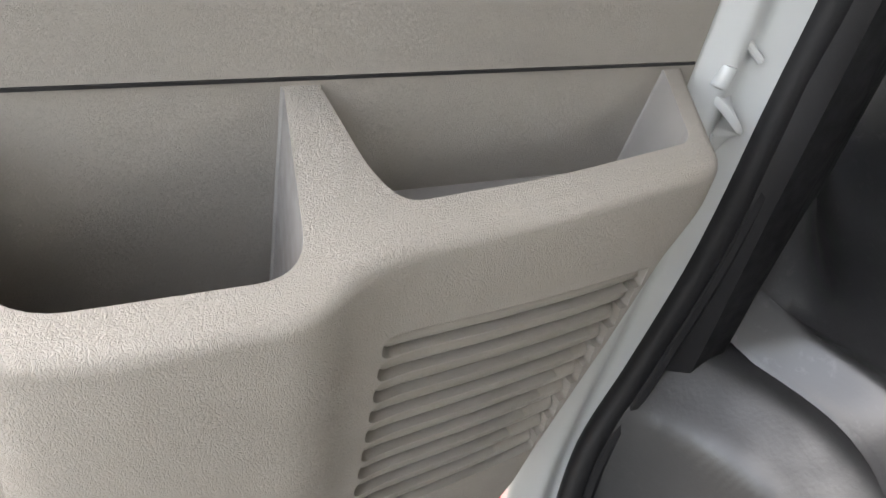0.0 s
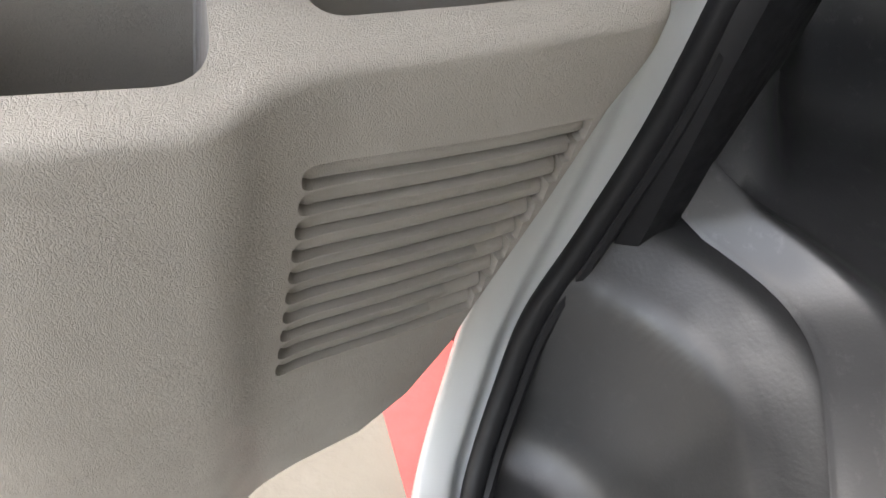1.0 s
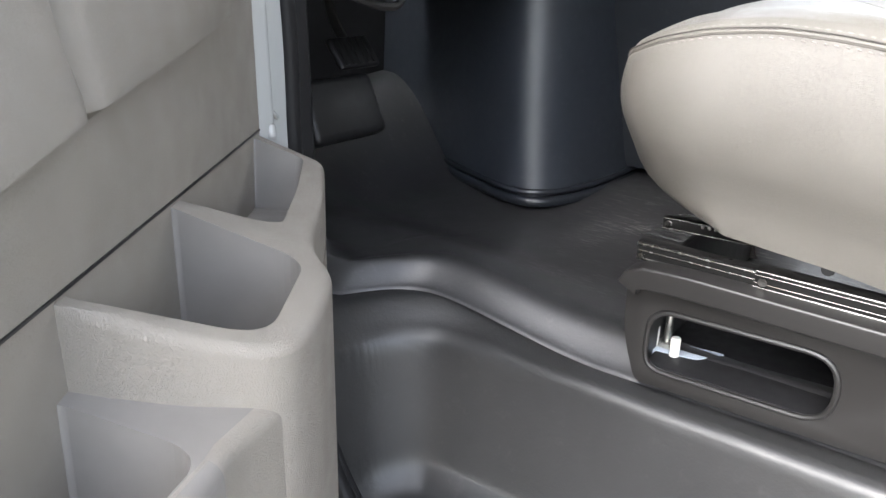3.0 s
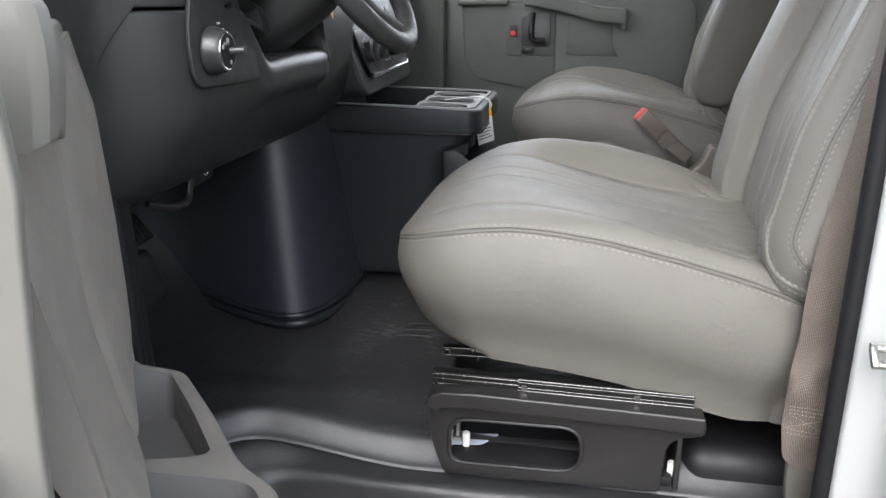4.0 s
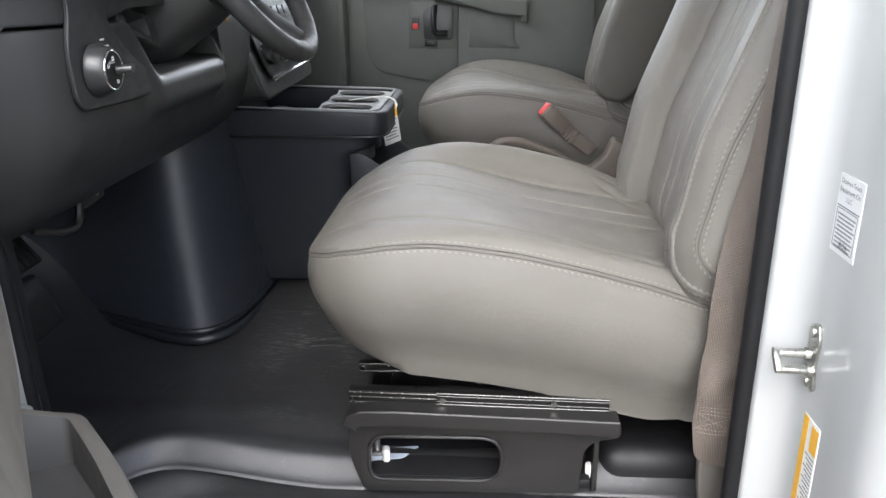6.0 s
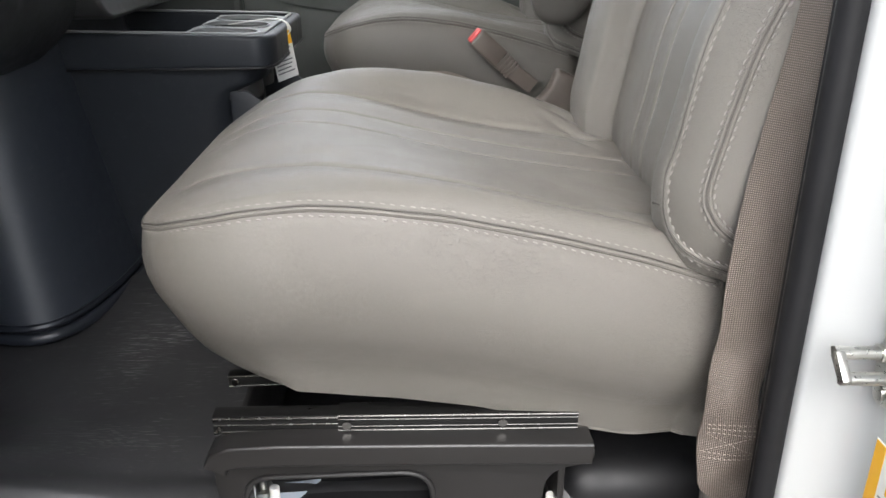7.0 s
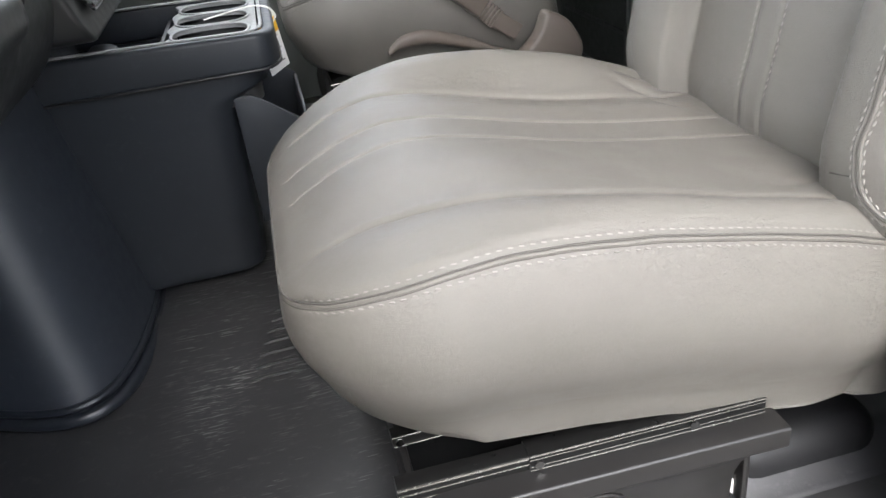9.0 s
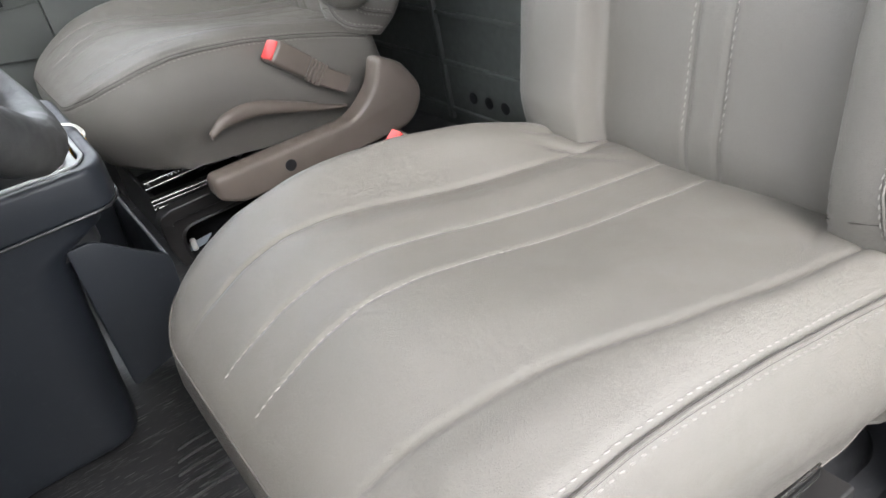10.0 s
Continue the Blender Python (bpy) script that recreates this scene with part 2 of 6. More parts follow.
BLUE_PAPER = material("pale_blue_paper", (0.5, 0.56, 0.64), 0.6, vary=0.05)
RED = material("red_plastic", (0.62, 0.05, 0.045), 0.4, vary=0.05)
NYLON = material("white_nylon", (0.75, 0.74, 0.7), 0.5, vary=0.05)
CONCRETE = material("concrete", (0.125, 0.110, 0.089), 0.85, grain=0.002, grain_size=0.02, vary=0.12, vary_size=0.5,
                    scuff=(0.24, 0.215, 0.185), scuff_amount=0.3, scuff_size=0.3)
RED_PAINT = material("red_road_paint", (0.42, 0.05, 0.045), 0.7, grain=0.001, grain_size=0.02, vary=0.12, vary_size=0.1)
HEADLINER = material("headliner", (0.68, 0.67, 0.64), 0.9, grain=0.0005, grain_size=0.004)


def woven(name, dark, light, pitch):
    """Webbing: a grid of raised threads across and along the band."""
    mat = bpy.data.materials.new(name)
    mat.use_nodes = True
    nd, ln = mat.node_tree.nodes, mat.node_tree.links
    b = nd["Principled BSDF"]
    b.inputs["Roughness"].default_value = 0.55
    co = nd.new("ShaderNodeTexCoord")
    waves = []
    for turn, k in (((0, 0, -0.93), 1.1), ((0, math.pi / 2, 0), 1.0)):
        mp = nd.new("ShaderNodeMapping")
        mp.inputs["Rotation"].default_value = turn
        ln.new(co.outputs["Object"], mp.inputs["Vector"])
        wv = nd.new("ShaderNodeTexWave")
        wv.wave_type = "BANDS"
        wv.bands_direction = "X"
        wv.inputs["Scale"].default_value = 0.314 * k / pitch
        wv.inputs["Distortion"].default_value = 0.6
        wv.inputs["Detail"].default_value = 1
        ln.new(mp.outputs["Vector"], wv.inputs["Vector"])
        waves.append(wv.outputs["Fac"])
    mul = nd.new("ShaderNodeMath")
    mul.operation = "MULTIPLY"
    ln.new(waves[0], mul.inputs[0])
    ln.new(waves[1], mul.inputs[1])
    mix = nd.new("ShaderNodeMix")
    mix.data_type = "RGBA"
    mix.inputs["A"].default_value = (*dark, 1)
    mix.inputs["B"].default_value = (*light, 1)
    ln.new(mul.outputs["Value"], mix.inputs["Factor"])
    ln.new(mix.outputs["Result"], b.inputs["Base Color"])
    bump = nd.new("ShaderNodeBump")
    bump.inputs["Distance"].default_value = 0.0008
    ln.new(mul.outputs["Value"], bump.inputs["Height"])
    ln.new(bump.outputs["Normal"], b.inputs["Normal"])
    return mat


BELT = woven("belt_webbing", (0.09, 0.073, 0.06), (0.31, 0.26, 0.22), 0.0019)
BELT_THREAD = material("belt_thread", (0.33, 0.285, 0.24), 0.6, vary=0.05)


def glass(name):
    mat = bpy.data.materials.new(name)
    mat.use_nodes = True
    b = mat.node_tree.nodes["Principled BSDF"]
    b.inputs["Transmission Weight"].default_value = 1.0
    b.inputs["Roughness"].default_value = 0.0
    b.inputs["IOR"].default_value = 1.02
    return mat


GLASS = glass("window_glass")


# ------------------------------------------------------------------ mesh helpers
placed = {}


def thing(name, place, label, category, group="", kind=""):
    """An Empty at the base of a thing."""
    ob = new(name)
    ob.empty_display_size = 0.05
    ob.matrix_basis = place if isinstance(place, Matrix) else Matrix.Translation(place)
    placed[ob.name] = ob.matrix_basis.copy()
    return tagged(ob, label, category, group, kind)


def part(name, bm, mat, parent=None, label="", smooth=40, kind=""):
    """One mesh from a bmesh in world metres, under a thing or a part."""
    bmesh.ops.recalc_face_normals(bm, faces=bm.faces)
    m = placed[parent.name] if parent else Matrix.Identity(4)
    bm.transform(m.inverted())
    me = bpy.data.meshes.new(name)
    bm.to_mesh(me)
    bm.free()
    me.materials.append(mat)
    if smooth:
        me.shade_smooth()
        me.set_sharp_from_angle(angle=radians(smooth))
    ob = new(name, me)
    if parent:
        ob.parent = parent
    placed[ob.name] = m.copy()
    return tagged(ob, label, kind=kind)


def bevel(bm, width, segs=2, angle=30):
    edges = [e for e in bm.edges if len(e.link_faces) == 2 and e.calc_face_angle(0) > radians(angle)]
    bmesh.ops.bevel(bm, geom=edges, offset=width, segments=segs, profile=0.5, affect="EDGES", clamp_overlap=True)
    return bm


def box(x0, y0, z0, x1, y1, z1, r=0.0, segs=2):
    bm = bmesh.new()
    bmesh.ops.create_cube(bm, size=1, matrix=Matrix.Translation(((x0 + x1) / 2, (y0 + y1) / 2, (z0 + z1) / 2))
                          @ Matrix.Diagonal((abs(x1 - x0), abs(y1 - y0), abs(z1 - z0), 1)))
    return bevel(bm, r, segs) if r else bm


def moved(bm, m):
    bm.transform(m)
    return bm


def join(*bms):
    out = bmesh.new()
    for b in bms:
        me = bpy.data.meshes.new("tmp")
        b.to_mesh(me)
        b.free()
        out.from_mesh(me)
        bpy.data.meshes.remove(me)
    return out


def prism(outline, to, depth, r=0.0, segs=2):
    """outline: 2D points; to(p, d): the world place of a 2D point at depth d."""
    bm = bmesh.new()
    low = [bm.verts.new(to(p, 0)) for p in outline]
    high = [bm.verts.new(to(p, depth)) for p in outline]
    n = len(outline)
    bm.faces.new(low)
    bm.faces.new(high)
    for i in range(n):
        bm.faces.new((low[i], low[(i + 1) % n], high[(i + 1) % n], high[i]))
    bmesh.ops.recalc_face_normals(bm, faces=bm.faces)
    return bevel(bm, r, segs, 35) if r else bm


def rounded(points, radius, n=5):
    """A 2D outline with its corners rounded."""
    out = []
    m = len(points)
    rad = radius if isinstance(radius, (list, tuple)) else [radius] * m
    for i in range(m):
        p, a, b = Vector(points[i]), Vector(points[i - 1]), Vector(points[(i + 1) % m])
        da, db = (a - p), (b - p)
        r = min(rad[i], da.length * 0.48, db.length * 0.48)
        s, e = p + da.normalized() * r, p + db.normalized() * r
        for k in range(n + 1):
            t = k / n
            out.append(tuple((1 - t) ** 2 * s + 2 * t * (1 - t) * p + t * t * e))
    return out


def loft(rings, cap=True, closed=True):
    bm = bmesh.new()
    vs = [[bm.verts.new(p) for p in ring] for ring in rings]
    n = len(rings[0])
    for a, b in zip(vs, vs[1:]):
        for i in range(n if closed else n - 1):
            bm.faces.new((a[i], a[(i + 1) % n], b[(i + 1) % n], b[i]))
    if cap and closed:
        bm.faces.new(vs[0])
        bm.faces.new(vs[-1])
    return bm


def sweep(path, section, up=(0, 0, 1), cap=True, closed=False):
    """A section of (side, up) offsets carried along a path."""
    path = [Vector(p) for p in path]
    rings = []
    n = len(path)
    for i, p in enumerate(path):
        a = path[(i - 1) % n] if closed or i else p
        b = path[(i + 1) % n] if closed or i < n - 1 else p
        t = (b - a).normalized()
        side = t.cross(Vector(up))
        side = side.normalized() if side.length > 1e-4 else Vector((1, 0, 0))
        u = side.cross(t).normalized()
        rings.append([p + side * s + u * h for s, h in section])
    if closed:
        rings.append(rings[0])
        bm = loft(rings, cap=False)
        bmesh.ops.remove_doubles(bm, verts=bm.verts, dist=1e-6)
        return bm
    return loft(rings, cap)


def circle(r, n=12, ry=None):
    return [(r * math.cos(2 * math.pi * i / n), (ry or r) * math.sin(2 * math.pi * i / n)) for i in range(n)]


def tube(path, r, n=10, up=(0, 0, 1), closed=False):
    return sweep(path, circle(r, n), up, True, closed)


def smooth_path(points, n=8):
    """Points along a Catmull-Rom curve through the given ones."""
    p = [Vector(q) for q in points]
    p = [2 * p[0] - p[1]] + p + [2 * p[-1] - p[-2]]
    out = []
    for i in range(1, len(p) - 2):
        for k in range(n):
            t = k / n
            out.append(0.5 * (2 * p[i] + (p[i + 1] - p[i - 1]) * t + (2 * p[i - 1] - 5 * p[i] + 4 * p[i + 1] - p[i + 2]) * t * t
                              + (3 * p[i] - p[i - 1] - 3 * p[i + 1] + p[i + 2]) * t ** 3))
    out.append(p[-2])
    return out


@functools.lru_cache(maxsize=None)
def softened(table):
    """A table of (x, y) rounded off at its marks."""
    xs, ys = np.array([a for a, _ in table]), np.array([b for _, b in table])
    span = xs[-1] - xs[0]
    fine = np.linspace(xs[0] - span * 0.1, xs[-1] + span * 0.1, 481)
    val = np.interp(fine, xs, ys)
    val = np.where(fine < xs[0], ys[0] + (fine - xs[0]) * (ys[1] - ys[0]) / (xs[1] - xs[0]), val)
    val = np.where(fine > xs[-1], ys[-1] + (fine - xs[-1]) * (ys[-1] - ys[-2]) / (xs[-1] - xs[-2]), val)
    k = np.exp(-np.linspace(-2.5, 2.5, 41) ** 2)
    out = np.convolve(np.pad(val, 20, mode="edge"), k / k.sum(), mode="valid")
    return fine, out


def interp(table, v):
    fine, out = softened(tuple(table))
    return float(np.interp(v, fine, out))


def carve(bm, cutters):
    """bm less the cutters."""
    def ob_of(b, nm):
        bmesh.ops.recalc_face_normals(b, faces=b.faces)
        me = bpy.data.meshes.new(nm)
        b.to_mesh(me)
        b.free()
        return new(nm, me)
    body = ob_of(bm, "carved")
    tools = [ob_of(c, "cutter") for c in cutters]
    for t in tools:
        mod = body.modifiers.new("cut", "BOOLEAN")
        mod.operation, mod.object, mod.solver = "DIFFERENCE", t, "EXACT"
    dg = bpy.context.evaluated_depsgraph_get()
    me = bpy.data.meshes.new_from_object(body.evaluated_get(dg))
    out = bmesh.new()
    out.from_mesh(me)
    for o in (body, *tools):
        old = o.data
        bpy.data.objects.remove(o)
        bpy.data.meshes.remove(old)
    bpy.data.meshes.remove(me)
    return out


def stitches(path, normal, length=0.0046, gap=0.0046, w=0.0008, lift=0.0004):
    """Small thread stitches along a path, as one mesh. normal: a vector or a function of a place."""
    pts = [Vector(p) for p in path]
    bm = bmesh.new()
    run, i, pos = 0.0, 0, pts[0].copy()
    seg = length + gap
    dist = [0.0]
    for a, b in zip(pts, pts[1:]):
        dist.append(dist[-1] + (b - a).length)

    def at(d):
        d = min(max(d, 0), dist[-1])
        k = max(0, min(len(pts) - 2, int(np.searchsorted(dist, d)) - 1))
        f = (d - dist[k]) / max(1e-9, dist[k + 1] - dist[k])
        return pts[k].lerp(pts[k + 1], f)
    d = 0.0
    while d + length < dist[-1]:
        a, b = at(d), at(d + length)
        t = (b - a).normalized()
        nn = Vector(normal(a) if callable(normal) else normal).normalized()
        side = t.cross(nn).normalized()
        nn = side.cross(t)
        t = (t + side * 0.22).normalized()
        side = t.cross(nn)
        mid = (a + b) / 2 + nn * lift
        rows = []
        for f, s in ((-0.5, 0.35), (-0.3, 1.0), (0.3, 1.0), (0.5, 0.35)):
            c = mid + t * (f * length)
            rows.append([c + side * w * s, c + nn * w * 0.9 * s, c - side * w * s, c - nn * w * 0.6])
        vs = [[bm.verts.new(p) for p in r] for r in rows]
        for r0, r1 in zip(vs, vs[1:]):
            for k in range(4):
                bm.faces.new((r0[k], r0[(k + 1) % 4], r1[(k + 1) % 4], r1[k]))
        bm.faces.new(vs[0])
        bm.faces.new(vs[-1])
        d += seg
    return bm


def disc(center, axis, r, depth, n=20, bevel_r=0.0):
    """A short cylinder from center along axis."""
    bm = bmesh.new()
    bmesh.ops.create_cone(bm, cap_ends=True, segments=n, radius1=r, radius2=r, depth=depth)
    rot = Vector((0, 0, 1)).rotation_difference(Vector(axis)).to_matrix().to_4x4()
    bm.transform(Matrix.Translation(Vector(center) + Vector(axis).normalized() * depth / 2) @ rot)
    return bevel(bm, bevel_r, 2, 40) if bevel_r else bm


def text_mesh(body, size, m, mat, parent, name="lettering"):
    cu = bpy.data.curves.new("lettering", "FONT")
    cu.body, cu.size, cu.extrude = body, size, 0.00005
    cu.align_x = "CENTER"
    tmp = new("lettering_tmp", cu)
    dg = bpy.context.evaluated_depsgraph_get()
    me = bpy.data.meshes.new_from_object(tmp.evaluated_get(dg))
    bpy.data.objects.remove(tmp)
    bpy.data.curves.remove(cu)
    bm = bmesh.new()
    bm.from_mesh(me)
    bpy.data.meshes.remove(me)
    bm.transform(m)
    return part(name, bm, mat, parent, smooth=0)


# ------------------------------------------------------------------ ground
ground = part("ground", box(-60, -60, -0.2, 60, 60, 0.0), CONCRETE, smooth=0)
tagged(ground, "pale beige concrete ground of the yard", "ground", kind="structure")
stripe = part("road_marking", prism([(0.30, 0.307), (-0.42, 1.55), (-0.03, 1.775), (0.69, 0.532)], lambda p, d: (p[0], p[1], 0.004 + d), 0.004), RED_PAINT, smooth=0)
tagged(stripe, "red painted stripe on the concrete ground", "marking", kind="structure")

# ------------------------------------------------------------------ floor mat and step well
FLOOR = 0.69


WELL_CREST = [(0.17, 0.512), (0.215, 0.508), (0.262, 0.494), (0.305, 0.465), (0.333, 0.43), (0.345, 0.39), (0.349, 0.33), (0.350, 0.2), (0.352, 0.0), (0.352, -0.62)]


def smoothstep(a, b, v):
    t = min(1.0, max(0.0, (v - a) / (b - a)))
    return t * t * (3 - 2 * t)


def groove(v, w):
    return math.exp(-(v / w) ** 2)


crest = [Vector((p.x, p.y)) for p in smooth_path([(x, y, 0) for x, y in WELL_CREST], 6)]


def crest_distance(x, y):
    """How far a place lies outside (+) or inside (-) the well's rounded upper edge."""
    p, best, sign = Vector((x, y)), 9.0, 1.0
    for a, b in zip(crest, crest[1:]):
        ab = b - a
        t = min(1.0, max(0.0, (p - a).dot(ab) / ab.length_squared))
        d = (p - a - ab * t).length
        if d < best:
            best, sign = d, (1.0 if ab.x * (p.y - a.y) - ab.y * (p.x - a.x) > 0 else -1.0)
    return best * sign


def well_depth(s):
    """How deep the well is s metres inside its edge: a rounded lip, a steep wall, a fillet."""
    r = 0.02
    if s < -0.004:
        return 0.0
    s += 0.004
    if s < 0.018:
        return r - math.sqrt(r * r - s * s)
    if s < 0.05:
        return 0.0113 + (s - 0.018) * 5.2
    return 0.1777 + 0.031 * (1 - (1 - min(1.0, (s - 0.05) / 0.045)) ** 2.6)


def ledge_lift(y):
    """The ledge and the mat's edge rise towards the front."""
    return 0.036 * smoothstep(0.2, 0.5, y)


bm = bmesh.new()
ny, nx = 300, 130
grid = []
for j in range(ny + 1):
    y = -0.62 + j * (0.66 + 0.62) / ny
    x0 = 0.166 + 0.02 * smoothstep(0.46, 0.54, y)
    row = []
    for i in range(nx + 1):
        x = x0 + i * (0.42 - x0) / nx
        d = crest_distance(x, y)
        depth = well_depth(-d)
        z = FLOOR - 0.033 - depth + ledge_lift(y) * smoothstep(-0.015, 0.05, d)
        z -= 0.012 * smoothstep(0.3, 0.178, x) * smoothstep(0.1, 0.2, depth)
        z += 0.0012 * noise.noise(Vector((x * 16, y * 16, 1.7)))
        row.append(bm.verts.new((x, y, z)))
    grid.append(row)
for j in range(ny):
    for i in range(nx):
        bm.faces.new((grid[j][i], grid[j][i + 1], grid[j + 1][i + 1], grid[j + 1][i]))
step = part("step_well", bm, STEP, smooth=60)
tagged(step, "black plastic step well inside the door opening, dusty", "step", kind="structure")

# the mat: one sheet with a raised rim along the step
mat_edge = [(0.258, 0.566), (0.30, 0.545), (0.335, 0.519), (0.362, 0.490), (0.374, 0.45), (0.376, 0.40), (0.379, 0.25), (0.38, 0.0), (0.38, -0.62)]
edge_tab = sorted([(y, x) for x, y in mat_edge])
bm = bmesh.new()
rows = []
nyy, nxx = 150, 110
for j in range(nyy + 1):
    y = -0.62 + j * (1.12 + 0.62) / nyy
    x0 = interp(edge_tab, y) if y < 0.566 else 0.2
    row = []
    for i in range(nxx + 1):
        f = (i / nxx) ** 1.8
        x = x0 + f * (2.0 - x0)
        d = x - x0
        z = FLOOR - 0.033 + 0.002 * smoothstep(0.0, 0.004, d) + 0.031 * smoothstep(-0.006, 0.05, d) + 0.005 * groove(d - 0.055, 0.022)
        z += ledge_lift(y) * (1 - smoothstep(0.02, 0.16, d) * smoothstep(0.45, 0.62, x))
        left = 0.318 + 0.09 * (y - 0.565) - x  # past the fold up the side wall
        z += (0.36 * min(1.0, max(0.0, (left + 0.055) / 0.15)) ** 2.3 - 0.012 * groove(left - 0.055, 0.012)) * smoothstep(0.552, 0.645, y)
        z += 0.03 * smoothstep(0.72, 1.0, x) + 0.012 * smoothstep(1.2, 1.45, x)
        z += 0.16 * smoothstep(0.72, 1.05, y) ** 1.3
        z += 0.0022 * noise.noise(Vector((x * 9, y * 9, 0.3)))
        row.append(bm.verts.new((x, y, z)))
    rows.append(row)
for j in range(nyy):
    for i in range(nxx):
        bm.faces.new((rows[j][i], rows[j][i + 1], rows[j + 1][i + 1], rows[j + 1][i]))
floor = part("floor", bm, RUBBER, smooth=50)
tagged(floor, "black rubber floor mat, scuffed and dusty", "floor", kind="structure")
under = part("floor_pan", box(0.2, -0.62, 0.40, 2.05, 1.12, 0.43), BLACK, smooth=0)
tagged(under, "dark floor pan under the mat", "floor", kind="structure")

# mat ribs in front of the seat
for i in range(10):
    x = 0.80 + i * 0.0245
    y0 = 0.332 - 0.3 * (x - 0.80)
    z = FLOOR + 0.0015 + 0.03 * smoothstep(0.72, 1.0, x)
    rib = [(x, y0 - 0.078 * k / 5, z - (0.003 if k in (0, 5) else 0.0)) for k in range(6)]
    part("mat_rib", sweep(rib, circle(0.0042, 8, 0.0028)), DASH, floor)

tyre = thing("front_wheel", (0.2, 1.1, 0), "black front tyre of the van on the ground", "wheel")
rings = []
for k in range(48):
    a = 2 * math.pi * k / 48
    rings.append([(0.2 + x, 1.1 + r * math.cos(a), 0.37 + r * math.sin(a)) for x, r in ((-0.11, 0.26), (-0.115, 0.31), (-0.10, 0.355), (-0.07, 0.368), (0.07, 0.368), (0.10, 0.355), (0.115, 0.31), (0.11, 0.26))])
rings.append(rings[0])
tb = loft(rings, cap=False)
bmesh.ops.remove_doubles(tb, verts=tb.verts, dist=1e-5)
part("tyre", tb, SEAL, tyre)
part("rim", disc((0.12, 1.1, 0.37), (1, 0, 0), 0.262, 0.16, 40, 0.01), STEEL_BLACK, tyre)

# ------------------------------------------------------------------ van shell
shell = thing("van_body", (0.15, 0, 0), "white painted van body around the door opening", "van body", kind="structure")
# rocker below the step
part("rocker_panel", box(0.12, -0.75, 0.24, 0.176, 0.44, 0.40, 0.02, 3), WHITE, shell)
# front pillar
front_out = [(0.146, 0.562, 1.2), (0.150, 0.560, 1.1), (0.152, 0.558, 0.92), (0.150, 0.546, 0.80), (0.141, 0.528, 0.69), (0.130, 0.503, 0.59),
             (0.130, 0.470, 0.50), (0.132, 0.42, 0.43), (0.14, 0.35, 0.408), (0.145, 0.2, 0.405), (0.145, -0.2, 0.405), (0.145, -0.6, 0.405)]
path = smooth_path(front_out, 6)
part("door_frame_flange", sweep(path, rounded([(-0.03, -0.02), (0.03, -0.02), (0.03, 0.012), (0.012, 0.02), (0.012, 0.052), (-0.004, 0.052), (-0.004, 0.02), (-0.03, 0.012)], 0.006, 3), up=(1, 0, 0)), WHITE, shell)
part("front_pillar", box(0.0, 0.60, 0.78, 0.19, 1.2, 2.0, 0.02), WHITE, shell)
part("hinge_pillar", box(0.125, 0.585, 0.43, 0.19, 0.62, 2.0, 0.008), WHITE, shell)
# weather seal round the opening
seal_path = smooth_path([(0.165, 0.566, 2.0), (0.172, 0.560, 1.4), (0.206, 0.552, 1.1), (0.207, 0.549, 0.92), (0.202, 0.537, 0.80), (0.186, 0.517, 0.69), (0.168, 0.490, 0.60),
                         (0.166, 0.460, 0.525), (0.166, 0.418, 0.465), (0.170, 0.37, 0.435), (0.178, 0.2, 0.42), (0.184, -0.2, 0.418), (0.19, -0.30, 0.43), (0.215, -0.345, 0.50), (0.236, -0.35, 0.62),
                         (0.243, -0.351, 0.8), (0.243, -0.351, 1.4), (0.243, -0.37, 2.0)], 6)
door_seal = thing("door_seal", (0.2, 0.5, 0.42), "black rubber weather seal round the door opening", "seal")
part("bulb", tube(seal_path, 0.0115, 10, up=(0.3, 1, 0.1)), SEAL, door_seal)
lip = [p + Vector((0.014, 0.0, 0.0)) for p in seal_path]
part("lip", tube(lip, 0.0065, 8, up=(0.3, 1, 0.1)), SEAL, door_seal)
# black inner pillar trim
part("front_pillar_trim", loft([[Vector(p) + Vector((0, 0, z)) for p in [(0.202 - k, 0.545 + k, 0), (0.212, 0.530 + k, 0), (0.232, 0.531 + k, 0), (0.258, 0.556 + k, 0), (0.30, 0.64 + k, 0), (0.22, 0.70 + k, 0), (0.20, 0.62 + k, 0)]]
                                for z, k in ((0.670, 0.0), (0.72, 0.0), (0.85, 0.008), (1.1, 0.014), (1.5, 0.03), (2.0, 0.06))]), SEAL, shell)
part("pillar_cover", box(0.098, 0.545, 1.18, 0.205, 0.60, 2.0, 0.012, 3), SEAL, shell, "dark upper pillar cover")
for x in (0.118, 0.146):
    part("pillar_ridge", tube([(x, 0.543, 1.18), (x, 0.543, 1.6), (x + 0.01, 0.55, 2.0)], 0.006, 8, up=(0, 1, 0)), DASH, shell, "dark rubber ridge")
# rear pillar
pil = rounded([(0.238, -0.357), (0.228, -0.359), (0.216, -0.390), (0.198, -0.4015), (0.10, -0.4025), (0.05, -0.410), (0.02, -0.45), (0.01, -0.62), (0.24, -0.62)], [0.004, 0.006, 0.02, 0.02, 0.03, 0.03, 0.04, 0.01, 0.01], 6)
part("rear_pillar", prism(pil, lambda p, d: (p[0], p[1], 0.25 + d), 1.75), WHITE, shell)
part("rear_pillar_trim", prism(rounded([(0.259, -0.355), (0.338, -0.381), (0.348, -0.5), (0.245, -0.6), (0.245, -0.365)], [0.006, 0.02, 0.02, 0.01, 0.006], 4), lambda p, d: (p[0], p[1], 0.66 + d), 1.3), TRIM_DARK, shell)
